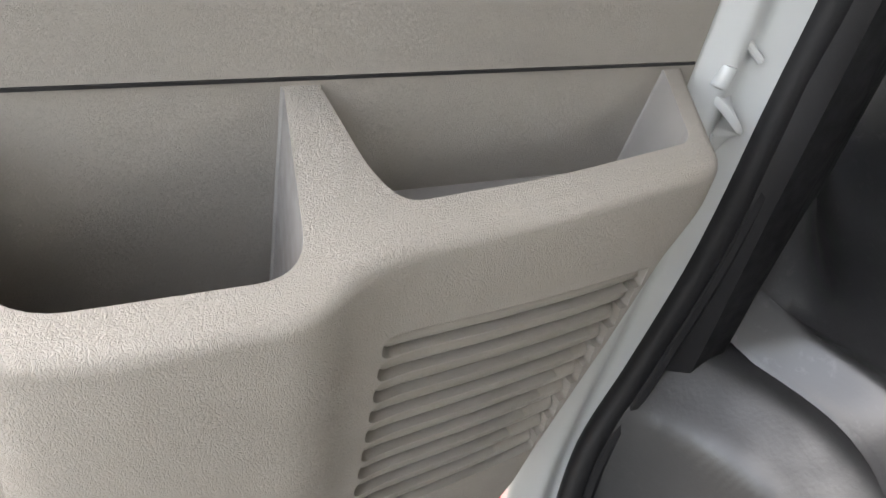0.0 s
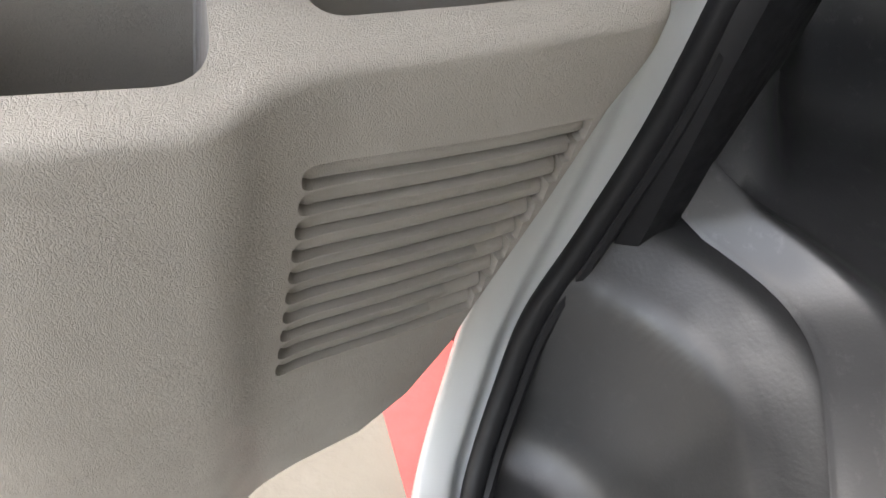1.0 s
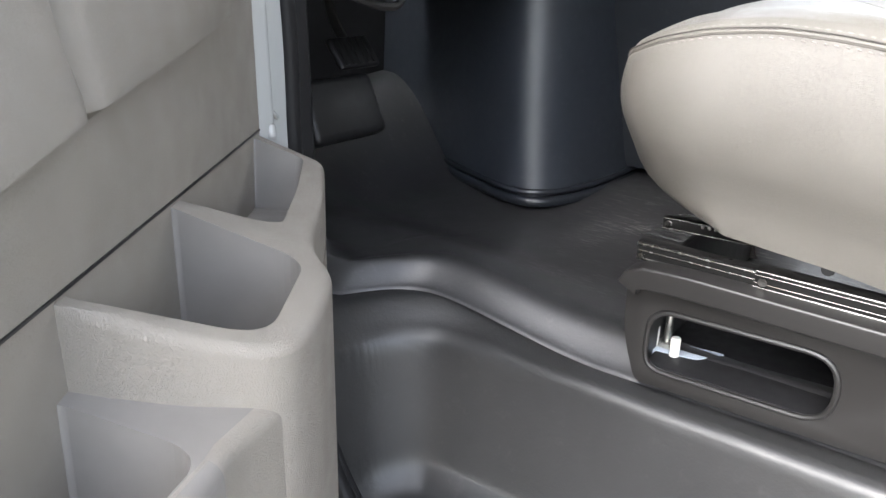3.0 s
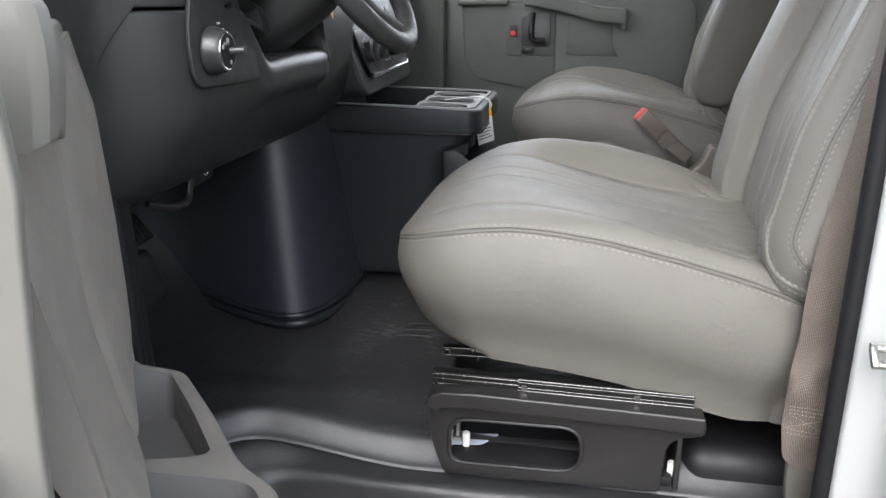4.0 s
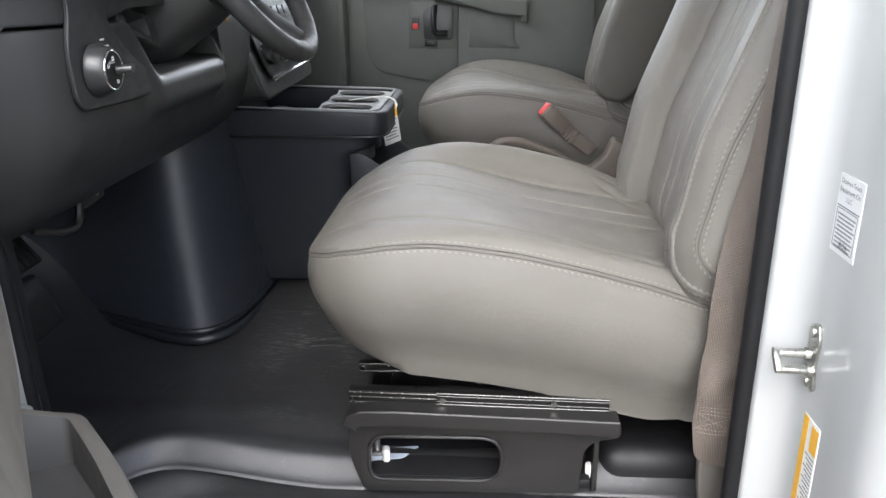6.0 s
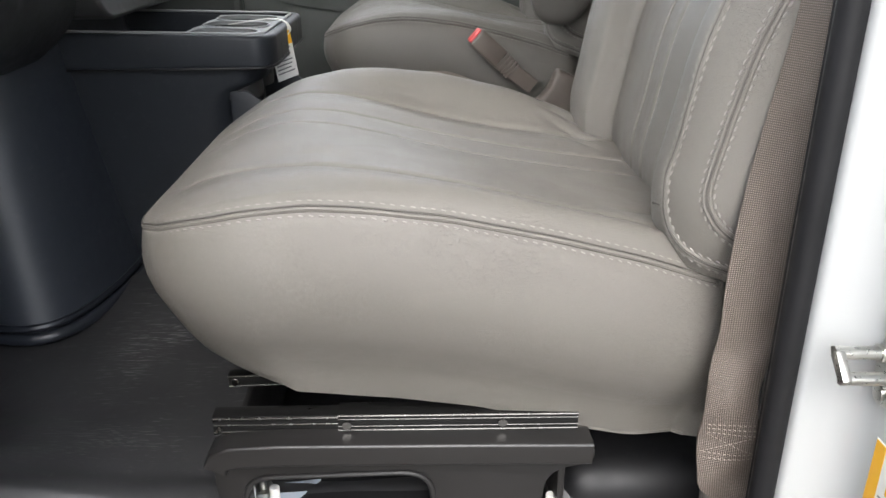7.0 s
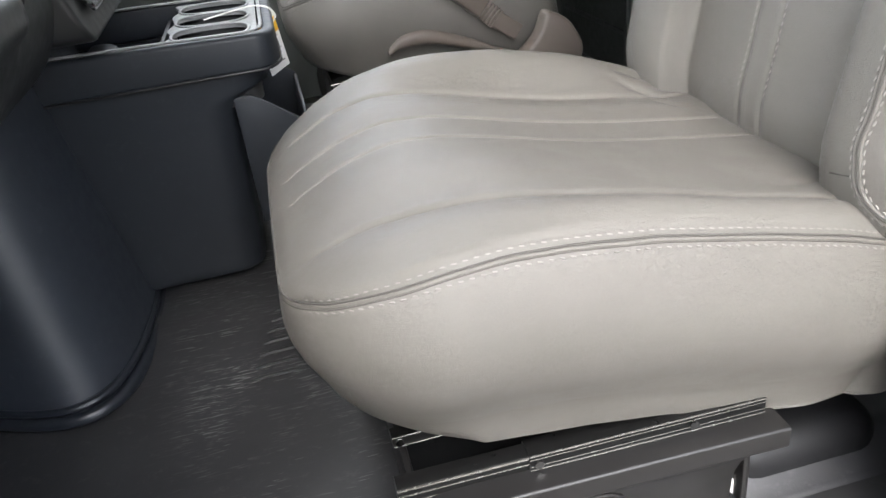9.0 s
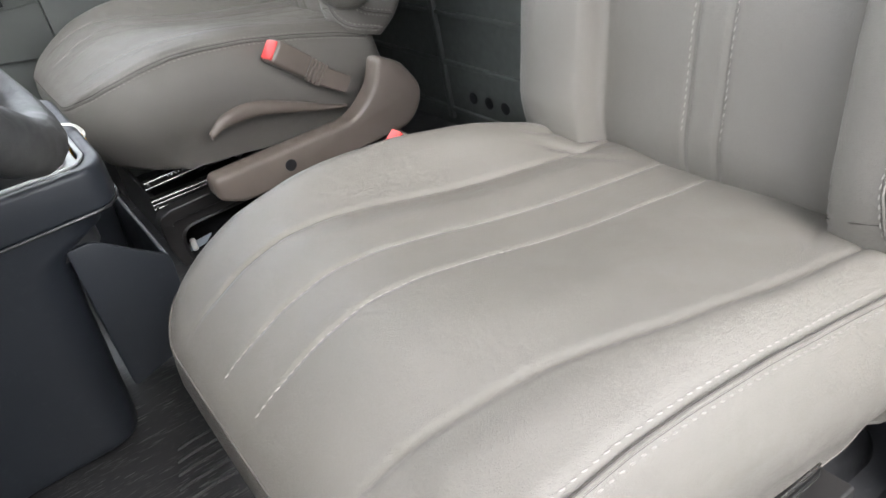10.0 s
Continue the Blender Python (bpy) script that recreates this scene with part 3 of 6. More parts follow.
# closing walls
roof = part("ceiling", box(0.0, -0.75, 1.98, 2.25, 0.62, 2.03), HEADLINER, smooth=0)
tagged(roof, "pale cloth headliner of the van roof", "ceiling", kind="structure")
rear_bm = [box(0.2, -0.72, 0.4, 2.2, -0.66, 2.0)]
for z in (0.74, 0.86, 0.98, 1.10):
    rear_bm.append(box(0.95, -0.665, z, 2.05, -0.652, z + 0.012, 0.004))
rear_bm.append(box(1.62, -0.665, 0.72, 1.64, -0.65, 1.3, 0.004))
rear = part("wall_rear", join(*rear_bm), PARTITION)
for x in (1.41, 1.47, 1.53):
    part("panel_hole", disc((x, -0.6598, 0.79), (0, 1, 0), 0.014, 0.002, 20), BLACK, rear)
tagged(rear, "dark grey partition behind the seats", "wall", kind="structure")
fire = part("wall_front", box(0.15, 1.08, 0.4, 2.2, 1.14, 1.42), BLACK, smooth=0)
tagged(fire, "black firewall in front of the footwell", "wall", kind="structure")
side = part("wall_left_front", box(0.19, 0.62, 0.42, 0.23, 1.12, 1.42), BLACK, smooth=0)
tagged(side, "black footwell side panel", "wall", kind="structure")
windscreen = part("window_1", prism([(0.2, 0), (2.05, 0), (1.95, 1), (0.3, 1)], lambda p, d: (p[0], 1.12 - 0.5 * p[1] - d * 0.6, 1.46 + 0.52 * p[1] + d * 0.6), 0.005), GLASS, smooth=0)
windscreen.visible_shadow = False
tagged(windscreen, "clear windscreen over the dashboard", "window", kind="structure")

# ------------------------------------------------------------------ seats
CX, HALF = 0.603, 0.256
SEAM = [(-0.40, 0.967), (-0.36, 0.986), (-0.303, 1.009), (-0.258, 1.026), (-0.178, 1.049), (-0.075, 1.073), (0.0, 1.083), (0.054, 1.086), (0.112, 1.081), (0.166, 1.067), (0.207, 1.050), (0.236, 1.034)]
CROWN = [(-0.40, 0.022), (-0.36, 0.026), (-0.3, 0.04), (-0.18, 0.054), (-0.08, 0.055), (0.024, 0.050), (0.127, 0.033), (0.2, 0.010), (0.24, 0.0)]
BOTTOM = [(-0.40, 0.814), (-0.36, 0.803), (-0.325, 0.797), (-0.271, 0.796), (-0.184, 0.818), (-0.106, 0.842), (-0.019, 0.856), (0.055, 0.863), (0.117, 0.867), (0.18, 0.876), (0.24, 0.893)]
YC, YH = -0.052, 0.288


def plan(a, b):
    k = 0.04 if b > 0 else 0.2
    r = 0.45 if b > 0 else 0.12
    if abs(a) > 1 - r and abs(b) > 1 - r:
        # round the corner of the plan
        p, q = (abs(a) - 1 + r) / r, (abs(b) - 1 + r) / r
        a = math.copysign(1 - r + r * p * math.sqrt(1 - q * q / 2), a)
        b = math.copysign(1 - r + r * q * math.sqrt(1 - p * p / 2), b)
    return CX + HALF * a * math.sqrt(1 - k * b * b / 2), YC + (YH if b > 0 else YH + 0.028) * b * math.sqrt(1 - k * a * a / 2)


NEAR_Z = [(-0.40, 0.990), (-0.36, 1.004), (-0.25, 1.042), (-0.15, 1.068), (-0.10, 1.080), (-0.05, 1.088), (0.0, 1.092), (0.05, 1.093), (0.10, 1.089), (0.15, 1.080), (0.20, 1.060), (0.236, 1.036)]
MID_Z = [(-0.40, 1.012), (-0.36, 1.018), (-0.25, 1.034), (-0.15, 1.050), (-0.10, 1.060), (-0.05, 1.072), (0.0, 1.085), (0.05, 1.096), (0.10, 1.099), (0.15, 1.087), (0.20, 1.062), (0.236, 1.036)]
NEAR_A = [(-0.40, -0.85), (-0.15, -0.85), (-0.05, -0.81), (0.05, -0.70), (0.15, -0.63), (0.236, -0.60)]


def hermite(xs, ys, v):
    """A smooth curve through the marks."""
    k = max(0, min(len(xs) - 2, int(np.searchsorted(xs, v)) - 1))
    slope = [(ys[min(n + 1, len(xs) - 1)] - ys[max(n - 1, 0)]) / (xs[min(n + 1, len(xs) - 1)] - xs[max(n - 1, 0)]) for n in (k, k + 1)]
    h = xs[k + 1] - xs[k]
    t = (v - xs[k]) / h
    return (ys[k] * (1 + 2 * t) * (1 - t) ** 2 + slope[0] * h * t * (1 - t) ** 2 + ys[k + 1] * t * t * (3 - 2 * t) + slope[1] * h * t * t * (t - 1))


def cushion_top(a, b):
    x, y = plan(a, b)
    seam, near, mid, crown = interp(SEAM, y), interp(NEAR_Z, y), interp(MID_Z, y), interp(CROWN, y)
    an = interp(NEAR_A, y)
    puff = smoothstep(0.236, 0.12, y)
    xs = [-1.0, (an - 1) / 2, an, (an - 0.08) / 2, -0.08, 0.18, 0.36, 0.53, 0.80, 0.92, 1.0]
    ys = [seam, seam + 0.6 * (near - seam) + 0.005 * puff, near, 0.5 * (near + mid) + 0.004 * puff, mid, mid, mid + 0.005 * puff, mid + 0.004 * puff,
          seam + crown * 0.74, seam + crown * 0.44, seam]
    z = hermite(xs, ys, a)
    for c, depth, w in ((an, 0.0032, 0.016), (0.53, 0.0032, 0.016), (-0.08, 0.0020, 0.012), (0.18, 0.0020, 0.012)):
        z -= depth * groove(a - c, w) * smoothstep(1.0, 0.7, abs(b))
    z += 0.0014 * noise.noise(Vector((x * 14, y * 7, 3.1)))
    # creases pulled towards the inner rear corner
    for cx, cy, ang, depth in ((0.745, -0.262, 55, 0.006), (0.782, -0.262, 75, 0.005), (0.705, -0.268, 35, 0.004), (0.43, -0.27, 115, 0.004)):
        dx, dy = x - cx, y - cy
        ca, sa = math.cos(radians(ang)), math.sin(radians(ang))
        z -= depth * groove(-dx * sa + dy * ca, 0.0055) * groove(dx * ca + dy * sa, 0.03)
    z -= 0.004 * smoothstep(0.965, 1.0, max(abs(a), abs(b)))
    return Vector((x, y, z))


def plan_out(a, b):
    """The outward direction of the cushion's plan at its edge."""
    r = 0.45 if b > 0 else 0.12
    p, q = max(0.0, (abs(a) - 1 + r) / r), max(0.0, (abs(b) - 1 + r) / r)
    d = Vector((p * math.sqrt(1 - q * q / 2), q * math.sqrt(1 - p * p / 2)))
    d = d.normalized() if d.length > 1e-6 else Vector((1, 0))
    return math.copysign(d.x, a), math.copysign(d.y, b)


def cushion_side(a, b, v):
    """A place on the cushion's side, from the seam (v = 0) to the lower hem (v = 1)."""
    p = cushion_top(a, b)
    zb = interp(BOTTOM, p.y)
    dx, dy = plan_out(a, b)
    side_b = 0.024 * math.sin(math.pi * min(1, v * 1.2 + 0.05)) ** 0.85 - 0.030 * v ** 2.6
    end_b = 0.011 * math.sin(math.pi * min(1.0, v * 1.6)) if b > 0 else 0.02 * v
    bulge = dx * dx * side_b + dy * dy * end_b
    x, y = p.x + dx * bulge, p.y + dy * bulge
    if b > 0:
        y -= smoothstep(0.2, 1.0, b) * (0.022 * v + 0.036 * v ** 8)
    px = dx * dx
    z = p.z - 0.002 + (zb - p.z) * v
    nz = noise.noise(Vector((x * 6, y * 6, z * 12)))
    x += px * 0.0025 * nz * math.sin(math.pi * v)
    return Vector((x, y, z))


BACK_TILT = radians(20.5)
BX = 0.605


def back_point(a, s, f, thick=0.075, half=0.284):
    """A place on the backrest: a across, s up the back, f = -1 rear to 1 front."""
    bend = -0.022 * smoothstep(0.12, -0.05, s) 
    base = Vector((BX + half * a, -0.352 - s * math.sin(BACK_TILT) + bend * 0, 1.09 + s * math.cos(BACK_TILT)))
    nrm = Vector((0, math.cos(BACK_TILT), math.sin(BACK_TILT)))
    return base + nrm * (f * thick + bend)


def backrest_ring(s, n=96, turns=None):
    """A section of the backrest; turns: angles to give in place of the even ones."""
    ring = []
    end = smoothstep(-0.1, -0.02, s) * smoothstep(0.66, 0.58, s)
    shrink = 0.90 + 0.10 * math.sqrt(max(0.0, end))
    flat = 0.55 + 0.45 * math.sqrt(max(0.0, end))
    for t in turns or [2 * math.pi * i / n for i in range(n)]:
        c, q = math.cos(t), math.sin(t)
        e = 2 / 4.4
        a = math.copysign(abs(c) ** e, c) * shrink
        f = math.copysign(abs(q) ** e, q) * flat
        p = back_point(a, s, f)
        if q > 0:
            nrm = Vector((0, math.cos(BACK_TILT), math.sin(BACK_TILT)))
            w = abs(a + 0.055)
            panel = -0.030 + 0.008 * (1 - (min(w, 0.5) / 0.5) ** 2) - 0.0025 * groove(abs(a + 0.045) - 0.075, 0.014)
            bolster = 0.036 * math.sqrt(max(0.0, 1 - ((w - 0.79) / 0.27) ** 2)) - 0.010
            dz = panel + (bolster - panel) * smoothstep(0.532, 0.560, w)
            dz += 0.002 * noise.noise(Vector((p.x * 9, p.z * 6, 8.0)))
            p = p + nrm * dz * (q ** 0.5)
        ring.append(p)
    return ring


def turn_of(a):
    return math.acos(math.copysign(abs(a) ** 2.2, a))


BACK_TURNS = [turn_of(0.96 - 1.92 * i / 200) for i in range(201)]
BACK_TURNS += [BACK_TURNS[-1] + (2 * math.pi - 2 * BACK_TURNS[-1]) * i / 22 for i in range(1, 22)]
BACK_TURNS += [-turn_of(-0.96 + 1.92 * i / 20) for i in range(21)]
BACK_TURNS += [-BACK_TURNS[0] + 2 * BACK_TURNS[0] * i / 22 for i in range(1, 22)]


def build_seat(name, label, group):
    seat = thing(name, (0.6, -0.05, FLOOR), label, "car seat", group)
    # pedestal
    side_out = rounded([(0.176, 0.812), (-0.226, 0.806), (-0.232, 0.772), (-0.178, 0.762), (-0.172, 0.672), (0.155, 0.668), (0.176, 0.73)], [0.032, 0.01, 0.014, 0.03, 0.008, 0.012, 0.05], 6)
    slot = rounded([(0.145, 0.766), (-0.056, 0.768), (-0.056, 0.692), (0.145, 0.690)], [0.03, 0.036, 0.036, 0.024], 6)
    for k, (x0, dx) in enumerate(((0.366, 0.006), (0.80, 0.006))):
        body = prism(side_out, lambda p, d: (x0 + d, p[0], p[1]), dx)
        hole = prism(slot, lambda p, d: (x0 - 0.02 + d, p[0], p[1]), 0.05)
        bmx = carve(body, [hole])
        bevel(bmx, 0.0022, 2, 45)
        base = part("pedestal_side", bmx, STEEL_BLACK, seat, "black painted steel pedestal side with an oblong slot")
    # rolled slot rim and flanges
    part("slot_rim", sweep([(0.366, p[0], p[1]) for p in slot], circle(0.0035, 8), up=(1, 0, 0), closed=True), STEEL_BLACK, seat)
    part("pedestal_flange", sweep([(0.374, 0.176, 0.796), (0.374, 0.170, 0.808), (0.374, 0.152, 0.8155), (0.374, 0.10, 0.817), (0.374, -0.10, 0.812), (0.374, -0.222, 0.808)], rounded([(-0.010, -0.022), (0.03, -0.022), (0.03, 0.004), (-0.010, 0.004)], [0.004, 0.004, 0.004, 0.016], 6)), STEEL_BLACK, seat)
    part("pedestal_front", prism(rounded([(0.372, 0.67), (0.80, 0.67), (0.80, 0.81), (0.372, 0.81)], 0.01, 3), lambda p, d: (p[0], 0.150 + d, p[1]), 0.008, 0.002), STEEL_BLACK, seat)
    part("pedestal_rear", prism(rounded([(0.372, 0.67), (0.80, 0.67), (0.80, 0.79), (0.372, 0.79)], 0.01, 3), lambda p, d: (p[0], -0.2 + d, p[1]), 0.008, 0.002), STEEL_BLACK, seat)
    # rails: fixed lower channel, outer sleeve, upper bar
    def bar(h, w):
        return rounded([(-w, -h), (w, -h), (w, h), (-w, h)], 0.0025, 2)
    for x in (0.384, 0.79):
        low = part("lower_rail", sweep([(x, 0.172, 0.827), (x, -0.17, 0.822)], bar(0.0115, 0.010)), RAIL, seat)
        sleeve = part("rail_sleeve", sweep([(x, 0.042, 0.828), (x, -0.21, 0.823)], bar(0.0100, 0.0125)), RAIL, seat)
        # the rails' bright highlights are put into the colour of these ridges
        for dz, r in ((0.0085, 0.0016), (0.001, 0.0010), (-0.008, 0.0015)):
            part("rail_ridge", sweep([(x - 0.0098, 0.172, 0.827 + dz), (x - 0.0098, 0.04, 0.825 + dz)], circle(r, 8)), GLINT_METAL, low, "bright strip for the highlight on a black rail ridge")
        for dz, r in ((0.0088, 0.0012), (0.0045, 0.0007), (-0.004, 0.0007), (-0.0088, 0.0012)):
            part("rail_ridge", sweep([(x - 0.0122, 0.042, 0.828 + dz), (x - 0.0122, -0.21, 0.823 + dz)], circle(r, 8)), GLINT_METAL, sleeve, "bright strip for the highlight on a black rail ridge")
        inner = part("upper_rail", sweep([(x + 0.05, 0.165, 0.848), (x + 0.05, -0.15, 0.854)], bar(0.007, 0.008)), RAIL, seat)
        for dz in (0.006, -0.006):
            part("rail_ridge", sweep([(x + 0.0422, 0.165, 0.848 + dz), (x + 0.0422, -0.15, 0.854 + dz)], circle(0.0011, 8)), GLINT_METAL, inner, "bright strip for the highlight on a black rail ridge")
        for y, z in ((0.033, 0.8265), (-0.13, 0.8245)):
            part("rail_rivet", disc((x - 0.0115, y, z), (-1, 0, 0), 0.0038, 0.004, 14, 0.001), GLINT_METAL, seat)
        part("rail_screw", disc((x - 0.010, 0.166, 0.823), (-1, 0, 0), 0.0034, 0.004, 12, 0.001), GLINT_METAL, seat)
        part("rail_screw", disc((x + 0.042, 0.158, 0.848), (-1, 0, 0), 0.003, 0.003, 12, 0.001), GLINT_METAL, seat)
    for i in range(9):
        part("latch_tooth", disc((0.4258, 0.118 - i * 0.0075, 0.8525), (-1, 0, 0.3), 0.0022, 0.002, 8), GLINT_METAL, seat)
    if name == "driver_seat":
        part("rear_floor_cover", box(0.405, -0.405, 0.60, 0.76, -0.205, 0.722, 0.035, 5), HUMP, floor, "black moulded hump behind the seat pedestal")
    # added sheet that gives the floor inside the pedestal the dark of shade
    part("pedestal_shade", box(0.373, -0.19, FLOOR - 0.012, 0.799, 0.148, FLOOR + 0.003, 0.002), HUMP, seat, "matt black sheet added to darken the floor inside the pedestal")
    # floor studs with caps
    for x, y, h in ((0.41, 0.125, 0.045), (0.42, 0.155, 0.05), (0.392, -0.19, 0.035)):
        part("stud_cap", disc((x, y, FLOOR - 0.004), (0, 0, 1), 0.006, h * 0.7, 12, 0.003), NYLON, seat)
    part("stud_nut", disc((0.43, 0.142, FLOOR), (0, 0, 1), 0.014, 0.01, 6, 0.001), ZINC, seat)
    part("stud", disc((0.43, 0.142, FLOOR), (0, 0, 1), 0.005, 0.05, 10, 0.001), ZINC, seat)
    part("bracket", prism(rounded([(0.405, 0.16), (0.415, 0.10), (0.45, 0.075), (0.44, 0.15)], 0.006, 3), lambda p, d: (p[0], p[1], FLOOR - 0.002 + d), 0.006), BLUE_PAPER, seat, "pale blue paper shim")
    part("crossbar", tube([(0.40, -0.02, 0.845), (0.6, 0.0, 0.84), (0.78, -0.02, 0.845)], 0.007), BLACK, seat)
    part("seat_pan", box(0.40, -0.28, 0.855, 0.80, 0.03, 0.878, 0.01), BLACK, seat)
    # cushion
    cols = sorted(set([round(-1 + i / 60, 5) for i in range(121)] + [round(c + k * 0.007, 5) for c in (-0.08, 0.18, 0.53) for k in range(-3, 4)] + [-0.994, 0.994]))
    lines = [-1 + 2 * j / 96 for j in range(97)]
    bm = bmesh.new()
    g = [[bm.verts.new(cushion_top(a, b)) for a in cols] for b in lines]
    nc, nl = len(cols) - 1, len(lines) - 1
    for j in range(nl):
        for i in range(nc):
            bm.faces.new((g[j][i], g[j][i + 1], g[j + 1][i + 1], g[j + 1][i]))
    spots = ([(0, j) for j in range(nl)] + [(i, nl) for i in range(nc)] + [(nc, nl - j) for j in range(nl)] + [(nc - i, 0) for i in range(nc)])
    ring = [(cols[i], lines[j]) for i, j in spots]
    prev = [g[j][i] for i, j in spots]
    steps = [0.0, 0.012, 0.03, 0.08, 0.15, 0.24, 0.34, 0.45, 0.56, 0.67, 0.78, 0.88, 0.95, 1.0]
    for v in steps[1:]:
        cur = []
        for a, b in ring:
            p = cushion_side(a, b, v)
            if v == 0.012:
                c = Vector((CX, YC, p.z))
                p = p + (c - p).normalized() * 0.005
            cur.append(bm.verts.new(p))
        m = len(cur)
        for k in range(m):
            bm.faces.new((prev[k], prev[(k + 1) % m], cur[(k + 1) % m], cur[k]))
        prev = cur
    tuck = []
    for v in prev:
        c = Vector((CX, YC, v.co.z))
        tuck.append(bm.verts.new(v.co + (c - v.co).normalized() * 0.012 + Vector((0, 0, 0.010))))
    m = len(tuck)
    for k in range(m):
        bm.faces.new((prev[k], prev[(k + 1) % m], tuck[(k + 1) % m], tuck[k]))
    cushion = part("cushion", bm, LEATHER, seat, "taupe vinyl seat cushion with contrast stitching", smooth=75)
    side_b = [-0.93 + 1.93 * i / 90 for i in range(91)]
    front_a = [-1 + 2 * i / 70 for i in range(1, 71)]
    near = [cushion_side(-1, b, 0.012) for b in side_b]
    front = [cushion_side(a, 1, 0.012) for a in front_a]
    out = lambda p: Vector((p.x - CX, (p.y - YC) * (1.0 if p.y > 0.15 else 0.1), 0.14))
    part("seam_fold", tube([p - out(p).normalized() * 0.0012 for p in near + front], 0.0027, 8), LEATHER, cushion)
    for dz in (0.0030, -0.0030):
        part("seam_line", tube([p + Vector((0, 0, dz)) + out(p).normalized() * 0.0003 for p in near + front], 0.0009, 6), PIPING, cushion)
    turn = [cushion_top(-0.9965, min(b, 0.9965)) for b in side_b] + [cushion_top(a, 0.9965) for a in (-0.985, -0.97, -0.95, -0.92, -0.88)]
    part("stitching", stitches(turn, lambda p: Vector((0.3 * (p.x - CX), 0.2 * (p.y - YC), 0.3))), THREAD, cushion)
    low = [cushion_side(-1, b, 0.040) for b in side_b] + [cushion_side(a, 1, 0.040) for a in (-0.985, -0.97, -0.95, -0.92, -0.88)]
    part("stitching", stitches(low, out), THREAD, cushion)
    far = [cushion_top(1, -0.93 + 1.9 * i / 60) for i in range(61)]
    part("seam_line", tube([p + Vector((0, 0, -0.003)) for p in far], 0.0014, 6), PIPING, cushion)
    far_hi = [cushion_top(0.9965, -0.93 + 1.9 * i / 60) for i in range(61)]
    part("stitching", stitches(far_hi, (0.1, 0, 1)), THREAD, cushion)
    for a in (-0.08, 0.18):
        line = [cushion_top(a, -0.9 + 1.84 * i / 80) for i in range(81)]
        part("stitching", stitches(line, (0, 0.1, 1), 0.0052, 0.0032, 0.0008, 0.0), THREAD, cushion)
    hem = [cushion_side(-1, -0.97 + 0.5 * i / 30, 1.0) + Vector((0.001, 0, 0.001)) for i in range(31)]
    part("hem", tube(hem, 0.0022, 6), LEATHER, cushion, "narrow hem cord")
    part("stitching", stitches([p + Vector((-0.0012, 0, 0.006)) for p in hem], (-1, 0, 0.1), 0.004, 0.003, 0.0005), THREAD, cushion)
    # backrest
    ss = [-0.098, -0.096, -0.092, -0.086, -0.079, -0.07, -0.06, -0.045, -0.03, -0.01] + [0.01 + 0.02 * i for i in range(29)] + [0.60, 0.62, 0.64, 0.655, 0.66]
    back = part("backrest", loft([backrest_ring(s, turns=BACK_TURNS) for s in ss]), LEATHER, seat, "taupe vinyl backrest with side bolsters", smooth=75)

    def ring_at(s, deg):
        return backrest_ring(s, turns=[radians(deg)])[0]

    def back_seam(ctrl, w):
        """A double stitched seam along (s, degrees) marks on the backrest's side."""
        marks = [(p.x, p.y) for p in smooth_path([(a, b * 0.001, 0) for a, b in ctrl], 10)]
        rows = {0: [], -1: [], 1: [], 2: [], -2: []}
        for k, (a, b) in enumerate(marks):
            deg = b * 1000
            a0, b0 = marks[max(0, k - 1)]
            a1, b1 = marks[min(len(marks) - 1, k + 1)]
            da, db = a1 - a0, (b1 - b0) * 1000
            p = ring_at(a, deg)
            ts, td = (ring_at(a + 0.002, deg) - p) / 0.002, (ring_at(a, deg + 1) - p)
            e, f, g2 = ts.dot(ts), ts.dot(td), td.dot(td)
            va, vb = -(f * da + g2 * db), e * da + f * db
            size = math.sqrt(max(1e-12, e * va * va + 2 * f * va * vb + g2 * vb * vb))
            nrm = ts.cross(td).normalized()
            nrm = nrm if nrm.x < 0 else -nrm
            for q, off in ((0, 0), (-1, -w), (1, w), (2, 0.0026), (-2, -0.0026)):
                rows[q].append(ring_at(a + va / size * off, deg + vb / size * off) + nrm * (0.0014 if q == 0 else 0.0002))
        part("seam_line", tube(rows[0], 0.0010, 6, up=(0, 1, 0)), PIPING, back)
        for q in (2, -2):
            part("seam_fold", tube(rows[q], 0.0022, 8, up=(0, 1, 0)), LEATHER, back)
        for q in (1, -1):
            part("stitching", stitches(rows[q], lambda p: Vector((-0.9, 0.35 if p.y > -0.4 else 0.1, 0.05)), 0.0052, 0.0036, 0.0011), THREAD, back)
    back_seam([(0.56, 128), (0.3, 128), (0.035, 129), (-0.02, 128), (-0.04, 130), (-0.056, 133), (-0.07, 139), (-0.080, 150), (-0.084, 165), (-0.084, 185)], 0.0062)
    back_seam([(0.56, 158), (0.3, 157), (0.1, 155.5), (0.035, 153.8), (-0.008, 153), (-0.028, 155.5), (-0.040, 162), (-0.049, 171), (-0.053, 179), (-0.054, 190)], 0.0062)
    part("seam_line", tube([ring_at(-0.066, 112) , ring_at(-0.060, 121), ring_at(-0.054, 131)], 0.001, 6, up=(0, 1, 0)), PIPING, back)
    for idx in [math.degrees(math.acos(math.copysign(abs(v) ** 2.2, v))) for v in (0.042, -0.135)]:
        line = [ring_at(-0.03 + 0.6 * i / 50, idx) for i in range(51)]
        part("stitching", stitches(line, (0, 0.94, 0.34), 0.0055, 0.003, 0.0009), THREAD, back)
    return seat


